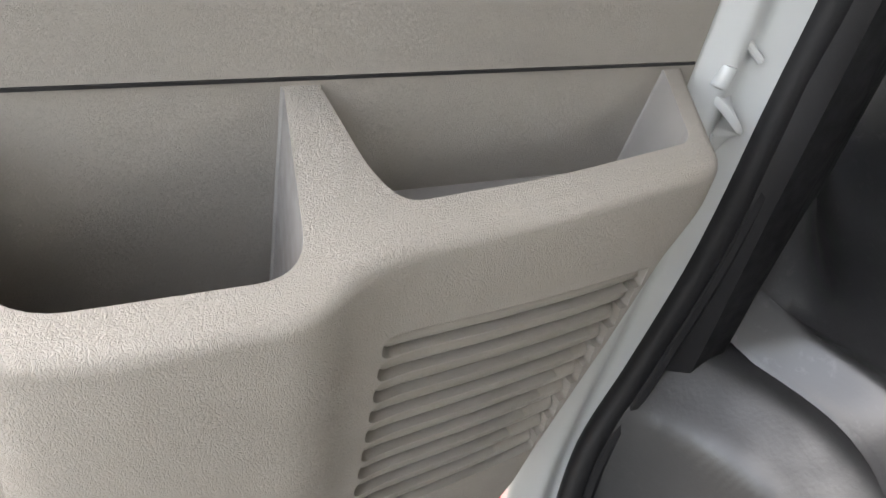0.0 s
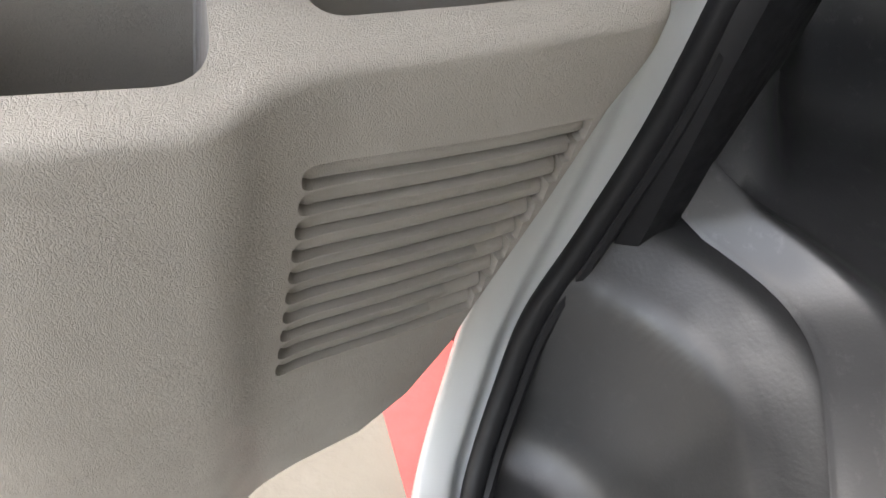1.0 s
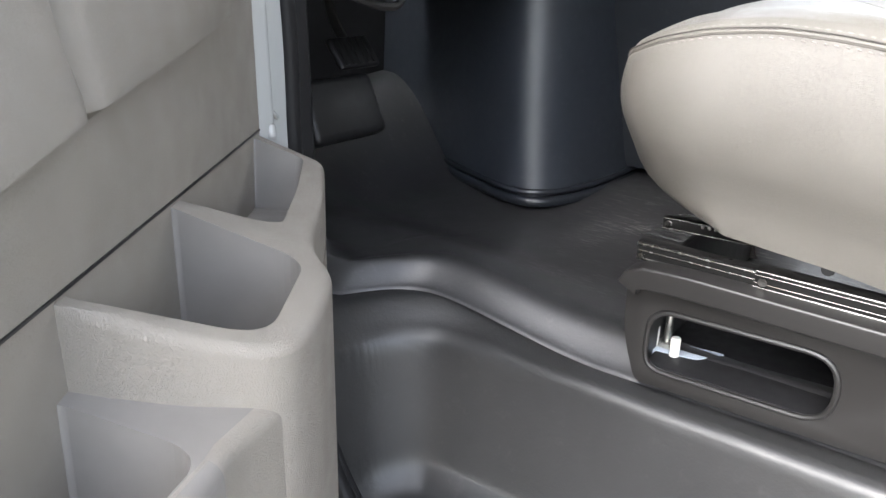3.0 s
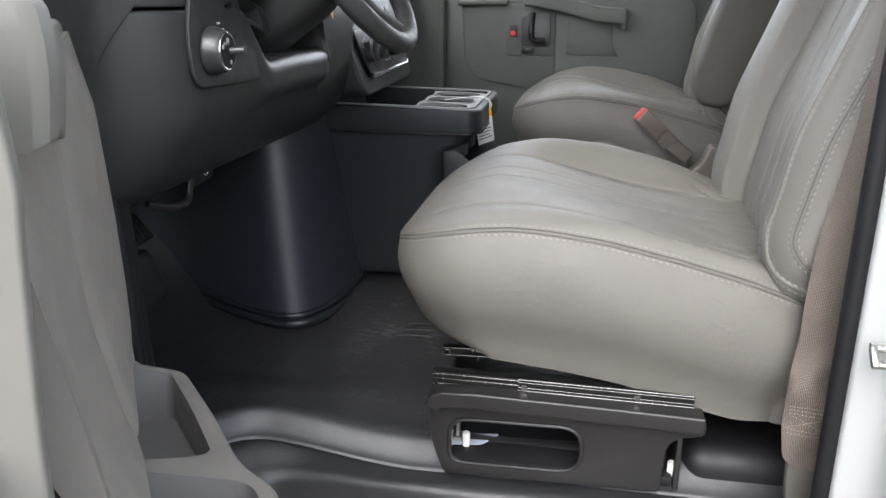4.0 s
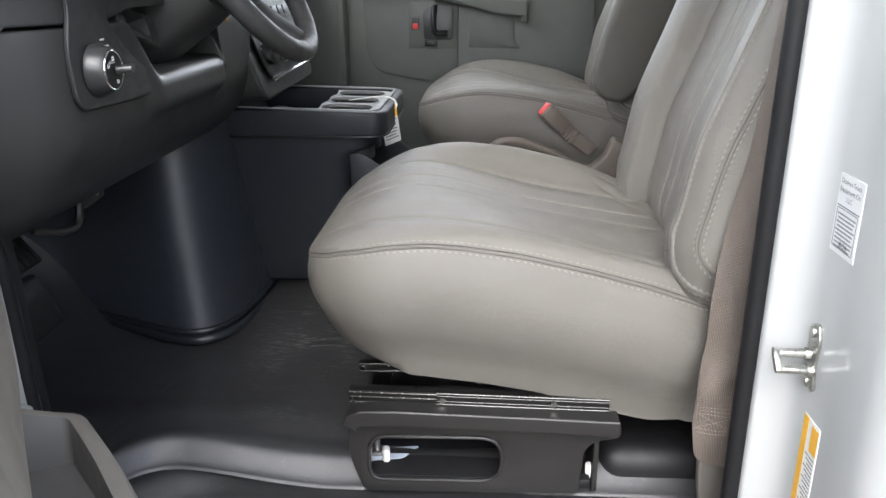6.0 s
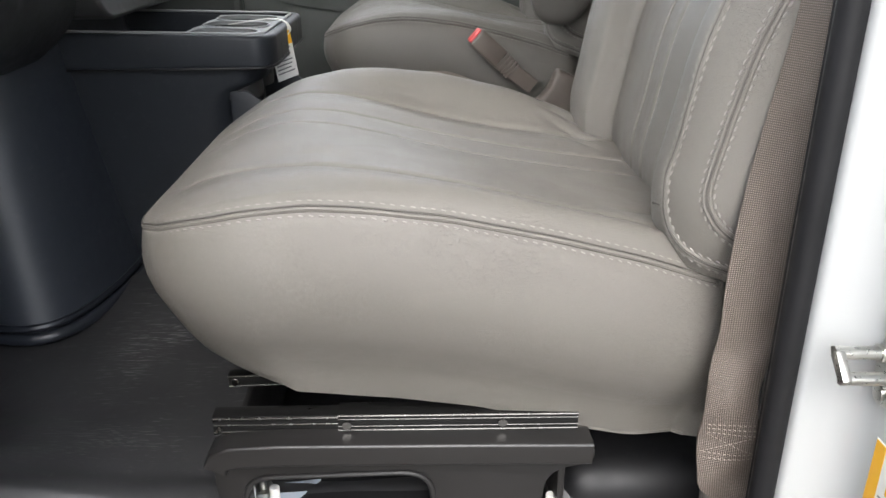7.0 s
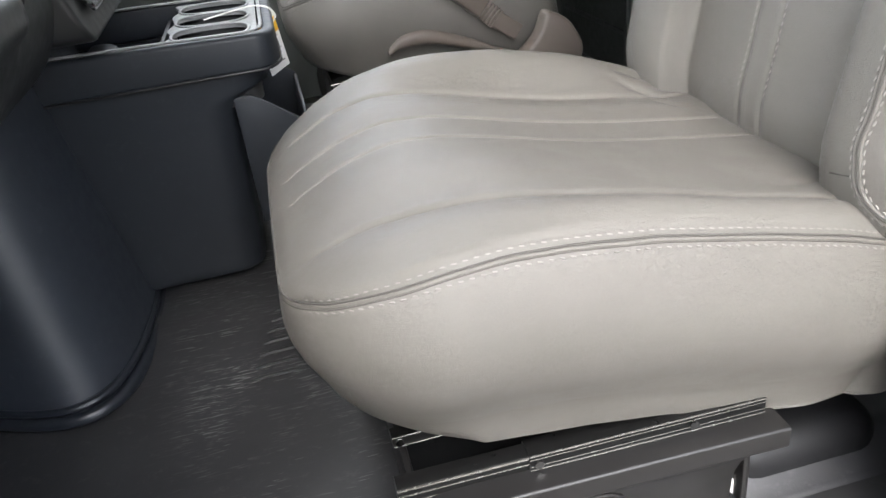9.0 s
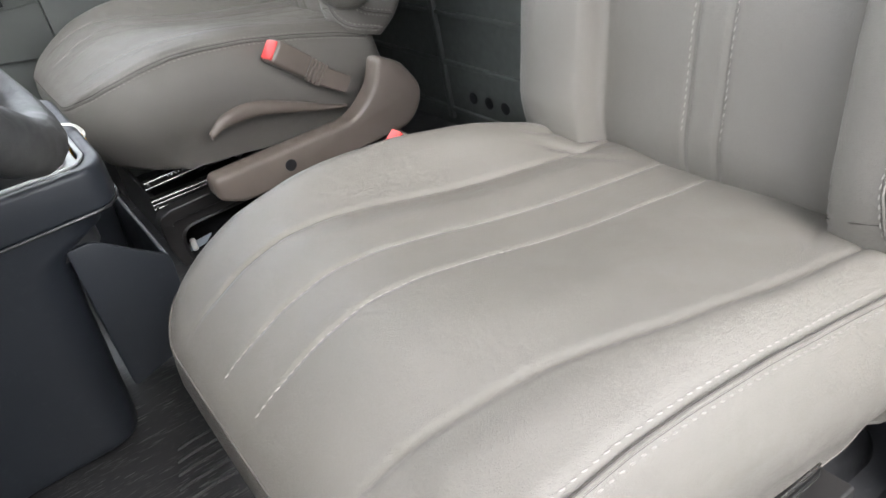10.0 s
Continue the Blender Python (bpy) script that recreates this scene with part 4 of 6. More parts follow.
driver = build_seat("driver_seat", "taupe vinyl driver seat on a black steel pedestal", "front seats")
passenger = copy_thing(driver, Matrix.Translation((0.6 + 1.125, -0.05 - 0.07, FLOOR + 0.042)))
passenger.name = "passenger_seat"
placed[passenger.name] = passenger.matrix_basis.copy()
tagged(passenger, "taupe vinyl passenger seat with a folded inboard armrest")
# passenger seat extras: buckle, armrest, lever, side shield
arm = prism(rounded([(-0.294, 1.17), (-0.315, 1.112), (-0.385, 1.10), (-0.43, 1.15), (-0.535, 1.45), (-0.56, 1.53), (-0.41, 1.56), (-0.365, 1.42), (-0.316, 1.27)], [0.05, 0.04, 0.05, 0.05, 0.1, 0.05, 0.05, 0.1, 0.1], 6), lambda p, d: (1.40 + d, p[0], p[1]), 0.06, 0.018, 4)
part("armrest", arm, ARMREST, passenger, "folded dark taupe armrest")
buckle = part("buckle", moved(box(-0.021, -0.042, -0.022, 0.021, 0.036, 0.022, 0.007, 3), pose(1.425, -0.205, 1.062, 42, 0, 8)), TAUPE, passenger, "brown seat belt buckle")
part("buckle_button", moved(box(-0.017, 0.033, -0.018, 0.017, 0.040, 0.018, 0.004), pose(1.425, -0.205, 1.062, 42, 0, 8)), RED, buckle, "red release button")
stalk = [(1.425, -0.232, 1.037), (1.427, -0.262, 1.008), (1.432, -0.31, 0.972)]
part("buckle_stalk", sweep(stalk, rounded([(-0.018, -0.009), (0.018, -0.009), (0.018, 0.009), (-0.018, 0.009)], 0.004, 3), up=(1, 0, 0)), TAUPE, passenger, "ribbed buckle stalk")
for i in range(6):
    t = i / 5
    c = Vector(stalk[0]).lerp(Vector(stalk[1]), t)
    part("stalk_rib", moved(box(-0.0125, -0.0024, -0.0215, 0.0125, 0.0024, 0.0215, 0.0015), pose(*c, 44, 0, 0)), TAUPE, passenger)
lever = smooth_path([(1.43, -0.028, 0.975), (1.43, -0.06, 0.992), (1.435, -0.12, 0.992), (1.44, -0.20, 0.965), (1.445, -0.262, 0.940), (1.448, -0.305, 0.927)], 6)
rings = []
for i, p in enumerate(lever):
    t = i / (len(lever) - 1)
    h = 0.003 + 0.012 * math.sin(math.pi * min(1, 0.12 + t * 0.9)) ** 1.2 * (1.2 - 0.55 * t)
    rings.append([p + Vector((0.009 * c, 0, h * q)) for c, q in circle(1, 12)])
part("recline_lever", loft(rings), TAUPE, passenger, "brown recline lever")
shield_out = rounded([(0.012, 0.925), (0.014, 0.885), (-0.03, 0.862), (-0.2, 0.862), (-0.40, 0.87), (-0.44, 0.93), (-0.40, 1.0), (-0.355, 1.02), (-0.335, 0.97), (-0.28, 0.925), (-0.15, 0.925)],
                     [0.014, 0.014, 0.02, 0.02, 0.04, 0.04, 0.03, 0.012, 0.02, 0.03, 0.03], 5)
shield = part("side_shield", prism(shield_out, lambda p, d: (1.36 + d, p[0], p[1]), 0.05, 0.012, 3), TAUPE, passenger, "brown moulded side shield")
part("shield_hole", disc((1.3605, -0.13, 0.895), (-1, 0, 0), 0.011, 0.002, 20), BLACK, shield)
# driver seat belt buckle tip
part("buckle", moved(box(-0.014, -0.02, -0.012, 0.014, 0.02, 0.012, 0.005, 3), pose(0.878, -0.12, 1.066, 50, 0, 0)), TAUPE, driver, "brown seat belt buckle")
part("buckle_button", moved(box(-0.011, 0.019, -0.010, 0.011, 0.024, 0.010, 0.002), pose(0.878, -0.12, 1.066, 50, 0, 0)), RED, driver, "red release button")

# ------------------------------------------------------------------ seat belt at the rear pillar
belt = thing("seat_belt", (0.3, -0.33, 0.78), "tan woven seat belt hanging beside the driver seat", "seat belt")
line = smooth_path([(0.298, -0.386, 1.60), (0.298, -0.358, 1.24), (0.298, -0.342, 1.05), (0.297, -0.339, 0.96), (0.295, -0.333, 0.90), (0.294, -0.336, 0.85), (0.296, -0.342, 0.80), (0.299, -0.348, 0.776)], 10)


def belt_at(p, a, lift=0.0):
    """A place across the webbing, a from -1 to 1, where its middle line passes p."""
    turn = radians(74 - 68 * smoothstep(1.26, 0.97, p.z))
    half = 0.0245 + 0.0035 * smoothstep(0.90, 0.84, p.z)
    half *= 1 - 0.42 * smoothstep(0.806, 0.775, p.z) ** 2
    bow = 0.013 * groove(p.z - 0.892, 0.034) * (1 - 0.6 * a * a) + 0.003 * math.sin(p.z * 70 + a * 2) * smoothstep(1.0, 0.93, p.z)
    d = Vector((math.sin(turn), math.cos(turn), 0))
    return p + d * (half * a) + Vector((-d.y, d.x, 0)) * (bow + lift)


rings = []
for p in line:
    thick = 0.0008 + 0.0011 * smoothstep(0.90, 0.88, p.z)
    across = [-1 + k / 5 for k in range(11)]
    rings.append([belt_at(p, a, -thick) for a in across] + [belt_at(p, a, thick) for a in reversed(across)])
webbing = part("webbing", loft(rings), BELT, belt, smooth=60)


def belt_place(z, a):
    k = min(range(len(line) - 1), key=lambda i: abs(line[i].z - z))
    k = k if line[k].z >= z else max(0, k - 1)
    f = (line[k].z - z) / (line[k].z - line[k + 1].z)
    return belt_at(line[k].lerp(line[k + 1], f), a, 0.0021)


for z in (0.874, 0.868, 0.862, 0.838, 0.832):
    part("stitching", stitches([belt_place(z, -0.9 + 0.09 * k) for k in range(21)], (-1, 0, 0.1), 0.0030, 0.0016, 0.00045), BELT_THREAD, webbing, "pale sewn rows")
for z0, z1 in ((0.862, 0.838), (0.838, 0.862)):
    part("stitching", stitches([belt_place(z0 + (z1 - z0) * k / 20, -0.9 + 0.09 * k) for k in range(21)], (-1, 0, 0.1), 0.0030, 0.0016, 0.00045), BELT_THREAD, webbing, "pale sewn rows")
boot = rounded([(-0.324, 0.80), (-0.366, 0.80), (-0.374, 0.70), (-0.335, 0.69), (-0.326, 0.74)], [0.006, 0.006, 0.01, 0.01, 0.02], 4)
part("anchor", prism(boot, lambda p, d: (0.3015 + d, p[0], p[1]), 0.014, 0.004, 3), ARMREST, belt, "dark brown anchor boot")

# ------------------------------------------------------------------ striker and labels on the rear pillar
PILLAR = Matrix.Translation((0.083, -0.0405, -0.023))  # from the drawn place to the jamb
striker = thing("door_striker", (0.105, -0.361, 1.02), "zinc plated door striker bolted to the white pillar", "striker")
part("plate", prism(rounded([(0.088, 0.988), (0.112, 0.982), (0.120, 0.998), (0.116, 1.045), (0.118, 1.062), (0.096, 1.07), (0.089, 1.05), (0.093, 1.02)], 0.008, 4), lambda p, d: (p[0], -0.3615 + d, p[1]), 0.004, 0.001), ZINC, striker)
for x, z in ((0.094, 1.0135), (0.108, 1.0275)):
    part("pin", disc((x, -0.358, z), (0.1, 1, 0), 0.0052, 0.040, 14, 0.001), ZINC, striker)
    part("collar", disc((x, -0.358, z), (0.1, 1, 0), 0.0075, 0.007, 14, 0.001), ZINC, striker)
part("bridge", moved(box(-0.0045, -0.004, -0.0125, 0.0045, 0.004, 0.0125, 0.002), pose(0.101, -0.320, 1.0205, 0, 45, 0)), ZINC, striker)
for z in (0.996, 1.057):
    part("bolt", disc((0.104, -0.3575, z), (0, 1, 0), 0.0065, 0.004, 16, 0.001), ZINC, striker)
striker.matrix_basis = PILLAR @ striker.matrix_basis

lab = thing("certification_label", (0.07, -0.362, 1.2), "silver printed dealer label on the white pillar", "label")
part("film", box(0.050, -0.3625, 1.165, 0.098, -0.3605, 1.242), LABEL, lab)
for text, z, s in (("Dealers Truck", 1.233, 0.0068), ("Equipment Co.", 1.225, 0.0068), ("LLC", 1.217, 0.0068)):
    text_mesh(text, s, Matrix.Translation((0.074, -0.3601, z)) @ pose(0, 0, 0, 90, 0, 180), GREY_PRINT, lab)
for i in range(9):
    part("print_bar", box(0.056 + 0.002 * (i % 3), -0.3607, 1.203 - i * 0.004, 0.092 - 0.0015 * (i % 2), -0.3602, 1.2045 - i * 0.004), GREY_PRINT, lab)
part("print_bar", box(0.052, -0.3607, 1.2105, 0.096, -0.3602, 1.2118), GREY_PRINT, lab)
for z0, z1, x0, x1 in ((1.2085, 1.2093, 0.054, 0.094), (1.1700, 1.1708, 0.054, 0.094)):
    part("print_frame", box(x0, -0.3607, z0, x1, -0.3602, z1), GREY_PRINT, lab)
for x0 in (0.0535, 0.0940):
    part("print_frame", box(x0, -0.3607, 1.171, x0 + 0.0008, -0.3602, 1.2085), GREY_PRINT, lab)
text_mesh("8-24", 0.0085, Matrix.Translation((0.072, -0.3599, 1.1725)) @ pose(0, 0, 0, 90, 0, 180), BLACK, lab, "handwriting")
lab.matrix_basis = Matrix.Translation((0.0915, -0.0405, -0.029)) @ lab.matrix_basis @ Matrix.Diagonal((1.15, 1, 1.1, 1))
lab2 = thing("tire_label", (0.08, -0.362, 0.94), "white and yellow printed sticker on the white pillar", "label")
part("film", box(0.054, -0.3635, 0.87, 0.096, -0.3605, 0.992), PAPER, lab2)
part("yellow_band", box(0.083, -0.3607, 0.872, 0.0955, -0.3602, 0.991), YELLOW, lab2)
part("yellow_block", box(0.0555, -0.3607, 0.955, 0.073, -0.3602, 0.988), YELLOW, lab2)
for i in range(14):
    part("print_bar", box(0.057, -0.3606, 0.948 - i * 0.0052, 0.08 - 0.004 * (i % 3), -0.3602, 0.9495 - i * 0.0052), GREY_PRINT, lab2)

lab2.matrix_basis = Matrix.Translation((0.087, -0.0405, -0.058)) @ lab2.matrix_basis

# ------------------------------------------------------------------ driver door, standing open
D0 = Vector((-0.216, 0.278, 0.0))
DA = radians(35)
DU, DM = Vector((math.cos(DA), math.sin(DA), 0)), Vector((math.sin(DA), -math.cos(DA), 0))


def on_door(u, m, z):
    d = max(0.0, -0.17 - u)
    lean = 0.046 * smoothstep(0.25, -0.12, u) * smoothstep(1.0, 1.14, z)
    return D0 + DU * u + DM * (m - lean - 0.45 * d * d / (d + 0.04)) + Vector((0, 0, z))


def door_raw(u, m, z):
    """A place on the door's straight upper rail."""
    return D0 + DU * u + DM * m + Vector((0, 0, z))


def bent(outline, m0, depth):
    """A slab with the given (u, z) outline that follows the door's curve."""
    bm = prism(outline, lambda p, d: (p[0], d, p[1]), depth)
    cuts = [((-0.42 + 0.05 * k, 0, 0), (1, 0, 0)) for k in range(17)] + [((0, 0, 0.98 + 0.03 * k), (0, 0, 1)) for k in range(11)]
    for co, no in cuts:
        bmesh.ops.bisect_plane(bm, geom=bm.verts[:] + bm.edges[:] + bm.faces[:], plane_co=co, plane_no=no)
    for v in bm.verts:
        v.co = on_door(v.co.x, m0 + v.co.y, v.co.z)
    return bm


door = thing("driver_door", on_door(0.4, 0, 0.5), "open driver door with taupe trim and storage pockets", "door")
# outer white skin and inner steel frame
edge_out = rounded([(0.41, 0.86), (0.43, 1.30), (-0.17, 1.30), (-0.19, 1.18), (-0.46, 1.18), (-0.46, 0.58), (0.20, 0.60), (0.31, 0.70)], 0.02, 4)
part("steel_frame", bent(edge_out, -0.135, 0.10), WHITE, door, "white painted door frame")
# flat upper trim panel
flat_out = rounded([(0.432, 0.90), (0.432, 1.31), (-0.13, 1.31), (-0.2, 1.19), (-0.455, 1.19), (-0.455, 0.6), (0.2, 0.6), (0.38, 0.80)], 0.02, 4)
part("trim_panel", bent(flat_out, -0.034, 0.034), TRIM_FINE, door, "taupe trim panel")

# pocket body
bulge_a = rounded([(0.421, -0.006), (0.413, 0.074), (0.30, 0.092), (0.205, 0.100), (0.178, 0.108), (0.150, 0.127), (0.06, 0.130), (0.012, 0.120), (-0.012, 0.06), (-0.018, -0.006)],
                  [0.004, 0.014, 0.05, 0.03, 0.03, 0.03, 0.03, 0.045, 0.05, 0.004], 7)
bulge_b = rounded([(0.10, -0.006), (0.095, 0.112), (0.06, 0.1275), (0.012, 0.117), (-0.03, 0.101), (-0.38, 0.098), (-0.44, 0.07), (-0.46, -0.006)], [0.004, 0.02, 0.03, 0.05, 0.05, 0.06, 0.05, 0.01], 7)
POCKET_FRONT = rounded([(0.181, -0.0015), (0.408, -0.0015), (0.400, 0.057), (0.30, 0.071), (0.203, 0.078), (0.191, 0.056)], [0.006, 0.004, 0.010, 0.03, 0.012, 0.03], 6)
POCKET_MID = rounded([(-0.006, -0.0015), (0.163, -0.0015), (0.151, 0.107), (0.024, 0.108)], [0.006, 0.006, 0.024, 0.03], 7)
POCKET_REAR = rounded([(-0.026, -0.0015), (-0.040, 0.086), (-0.35, 0.084), (-0.42, 0.05), (-0.43, -0.0015)], [0.006, 0.022, 0.05, 0.03, 0.01], 7)


def inset_ring(outline, dist):
    """The outline moved inwards by dist, less so at the door's face."""
    n, out = len(outline), []
    turn = 1 if sum(a[0] * b[1] - a[1] * b[0] for a, b in zip(outline, outline[1:] + outline[:1])) > 0 else -1
    for i, p in enumerate(outline):
        t = Vector(outline[(i + 1) % n]) - Vector(outline[i - 1])
        nrm = Vector((-t.y, t.x)).normalized() * turn
        k = dist * smoothstep(0.0, 0.02, p[1])
        out.append((p[0] + nrm.x * k, p[1] + nrm.y * k))
    return out


def bin_block(outline, z_low, top, r):
    """A block on the door with a rounded upper edge; top(m): its height."""
    rings = [[on_door(u, m, z_low) for u, m in outline]]
    for k in range(8):
        a = math.pi / 2 * k / 7
        rings.append([on_door(u, m, top(max(0.0, m)) - r * (1 - math.sin(a))) for u, m in inset_ring(outline, r * (1 - math.cos(a)))])
    return loft(rings)


def hollow(outline, z_floor):
    """A cutter for a pocket that narrows a little towards its floor."""
    c = Vector((sum(p[0] for p in outline), sum(p[1] for p in outline))) / len(outline)
    rings = []
    for z, k in ((z_floor, 0.90), (0.95, 1.0), (1.0, 1.0)):
        rings.append([on_door(c.x + (u - c.x) * k, (m - 0.0) * (k if m > 0.01 else 1), z) for u, m in outline])
    return loft(rings)


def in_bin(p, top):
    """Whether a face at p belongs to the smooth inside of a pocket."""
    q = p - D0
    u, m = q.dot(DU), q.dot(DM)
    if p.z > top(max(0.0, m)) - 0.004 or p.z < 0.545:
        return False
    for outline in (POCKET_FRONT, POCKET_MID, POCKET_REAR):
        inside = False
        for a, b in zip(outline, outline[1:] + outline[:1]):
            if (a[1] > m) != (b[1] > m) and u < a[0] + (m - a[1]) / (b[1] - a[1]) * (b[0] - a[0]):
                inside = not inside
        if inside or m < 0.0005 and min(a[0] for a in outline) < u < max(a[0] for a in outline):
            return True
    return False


def bin_part(name, bm, top, label):
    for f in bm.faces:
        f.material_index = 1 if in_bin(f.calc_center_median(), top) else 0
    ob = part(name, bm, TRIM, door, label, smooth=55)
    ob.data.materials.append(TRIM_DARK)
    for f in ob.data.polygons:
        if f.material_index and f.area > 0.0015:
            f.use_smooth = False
    return ob


def door_corner():
    out = [(0.5, 0.4), (0.5, 1.0), (0.438, 0.99), (0.425, 0.93), (0.388, 0.858), (0.368, 0.79), (0.350, 0.738), (0.335, 0.693), (0.325, 0.655), (0.298, 0.602), (0.262, 0.566), (0.20, 0.545), (0.11, 0.527), (-0.1, 0.515), (-0.6, 0.51), (-0.6, 0.4)]
    return prism(out, lambda p, d: on_door(p[0], -0.03 + d, p[1]), 0.25)




def face_m(u):
    """How far the front face of the pockets stands off the door at u."""
    return float(np.interp(u, [0.18, 0.205, 0.27, 0.33, 0.425], [0.106, 0.1, 0.094, 0.0865, 0.070]))


def louvre(i):
    """The middle line of a louvre: start u, end u, height at the start, rise."""
    u0 = 0.1945 - 0.0006 * i
    return u0, u0 + 0.180 - 0.0053 * i, 0.848 - i * 0.0176, -0.004 + i * 0.0015


def slot_cut(i):
    u0, u1, z, lift = louvre(i)
    h = 0.0081
    return prism(rounded([(u0 - 0.002, z + h), (u0 - 0.002, z - h), (u1 + 0.004 + 0.0008 * i, z + lift * 1.04 - h), (u1 + 0.004 + 0.0008 * i, z + lift * 1.04 + h)], [0.008, 0.008, 0.002, 0.002], 6),
                 lambda p, d: on_door(p[0], face_m(p[0]) - 0.024 + d, p[1]), 0.057)


top_a = lambda m: 0.948 - 0.36 * m
top_b = lambda m: 0.898 - 0.27 * m
a_bm = carve(bin_block(bulge_a, 0.50, top_a, 0.0085), [hollow(POCKET_FRONT, 0.872), hollow(POCKET_MID, 0.60), door_corner()])
bmesh.ops.dissolve_limit(a_bm, angle_limit=radians(1), verts=a_bm.verts, edges=a_bm.edges)
bevel(a_bm, 0.0038, 4, 48)
a_bm = carve(a_bm, [slot_cut(i) for i in range(10)])
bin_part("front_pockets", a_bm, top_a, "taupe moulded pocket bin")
b_bm = carve(bin_block([(u, m - 0.002) for u, m in bulge_b], 0.50, top_b, 0.010), [hollow(POCKET_MID, 0.599), hollow(POCKET_REAR, 0.56), door_corner()])
bmesh.ops.dissolve_limit(b_bm, angle_limit=radians(1), verts=b_bm.verts, edges=b_bm.edges)
bevel(b_bm, 0.0045, 4, 48)
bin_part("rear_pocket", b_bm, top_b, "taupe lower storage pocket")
# black line above the pockets for the panel joint and its soft shadow
part("panel_joint_shadow", sweep([on_door(-0.16, 0.0004, 0.9505), on_door(0.43, 0.0004, 0.9505)], [(-0.001, -0.0009), (0.001, -0.0009), (0.001, 0.0009), (-0.001, 0.0009)]), BLACK, door)
# louvres
for i in range(10):
    u0, u1, z, lift = louvre(i)
    rings = []
    for k in range(20):
        t = (k / 19) ** 1.6
        u = u0 + t * (u1 + 0.003 + 0.0008 * i - u0)
        r = math.sqrt(max(0.05, 1 - (1 - min(1.0, (u - u0) / 0.007 + 0.1)) ** 2))
        p = on_door(u, face_m(u) - 0.0112, z - 0.0006 + lift * t * 1.04)
        rings.append([p + DM * (c * 0.0072 * r) + Vector((0, 0, q * 0.0060 * r - 0.0026 * c)) for c, q in circle(1, 12)])
    part("slat", loft(rings), TRIM, door)
    # black strips for the slits and the shade under the land above
    if i < 6:
        gap = [(u, (u - u0) / (u1 + 0.003 + 0.0008 * i - u0)) for u in (u0 + 0.058 - 0.007 * i + 0.006 * k for k in range(14))]
        part("slit_shade", sweep([on_door(u, face_m(u) - 0.0050, z + 0.0070 + lift * t * 1.04) for u, t in gap], circle(0.0015, 6)), BLACK, door, "black strip for the slit above the louvre and the shade in it")
# padded upper bolster in two panels
for u0, u1 in ((0.047, 0.33), (-0.125, 0.045)):
    rings = []
    for k in range(25):
        t = k / 24
        u = u0 + t * (u1 - u0)
        end = math.sqrt(max(0.0, 1 - abs(2 * t - 1) ** 14))
        zb = 1.027 + 0.145 * u
        ring = []
        for c, q in [(-0.3, 0.0), (0.2, 0.0), (0.75, 0.02), (0.95, 0.06), (1.0, 0.14), (0.9, 0.4), (0.5, 0.75), (0.1, 0.93), (-0.4, 1.0), (-1.2, 1.0)]:
            fade = smoothstep(-0.13, -0.06, u)
            ring.append(on_door(u, (0.010 * c * (0.6 + 0.4 * end) + (0.006 if c > 0.2 else 0) * end) * fade, zb + (1.345 - zb) * q))
        rings.append(ring)
    part("bolster", loft(rings), TRIM_FINE, door, "padded taupe bolster")
sill_out = rounded([(-0.012, 1.30), (-0.006, 1.345), (-0.009, 1.378), (-0.15, 1.380), (-0.15, 1.30)], [0.004, 0.02, 0.009, 0.004, 0.004], 5)
part("sill_cap", loft([[door_raw(u, p[0] - 0.004 * k, p[1] - drop) for p in sill_out] for u, k, drop in ((-0.085, 3, 0.002), (-0.08, 1, 0.0), (-0.06, 0, 0.0), (-0.01, 0, 0.002), (0.03, 0, 0.012), (0.06, 0, 0.018), (0.40, 0, 0.022))]), TRIM_SMOOTH, door, "taupe sill cap under the window")
# pull handle loop near the rear end of the door
loop_out = rounded([(-0.16, 1.388), (-0.038, 1.386), (-0.027, 1.372), (-0.024, 1.302), (-0.026, 1.285), (-0.032, 1.20), (-0.036, 1.10), (-0.16, 1.10)], [0.01, 0.012, 0.012, 0.01, 0.01, 0.02, 0.01, 0.01], 5)
loop_in = rounded([(-0.13, 1.379), (-0.044, 1.379), (-0.034, 1.366), (-0.037, 1.32), (-0.042, 1.313), (-0.13, 1.300)], [0.01, 0.012, 0.01, 0.006, 0.006, 0.01], 5)
lb = prism(loop_out, lambda p, d: door_raw(0, p[0], p[1]) + DU * (-0.2 + d), 0.025)
li = prism(loop_in, lambda p, d: door_raw(0, p[0], p[1]) + DU * (-0.25 + d), 0.12)
lbm = carve(lb, [li])
bevel(lbm, 0.003, 3, 45)
part("pull_handle", lbm, TRIM_SMOOTH, door, "taupe pull handle loop")
part("handle_back", prism([(-0.16, 1.385), (-0.034, 1.385), (-0.034, 1.285), (-0.16, 1.285)], lambda p, d: door_raw(0, p[0], p[1]) + DU * (-0.145 + d), 0.01), TRIM_SMOOTH, door)
part("handle_bar", prism(rounded([(-0.15, 1.372), (-0.046, 1.372), (-0.046, 1.352), (-0.15, 1.350)], 0.004, 3), lambda p, d: door_raw(0, p[0], p[1]) + DU * (-0.172 + d), 0.012), TRIM_DARK, door, "dark grip bar")
for k in range(3):
    part("handle_rib", prism(rounded([(-0.058 - 0.022 * k, 1.349), (-0.066 - 0.022 * k, 1.349), (-0.060 - 0.022 * k, 1.30), (-0.050 - 0.022 * k, 1.30)], 0.002, 2), lambda p, d: door_raw(0, p[0], p[1]) + DU * (-0.152 + d), 0.01), TRIM_SMOOTH, door)
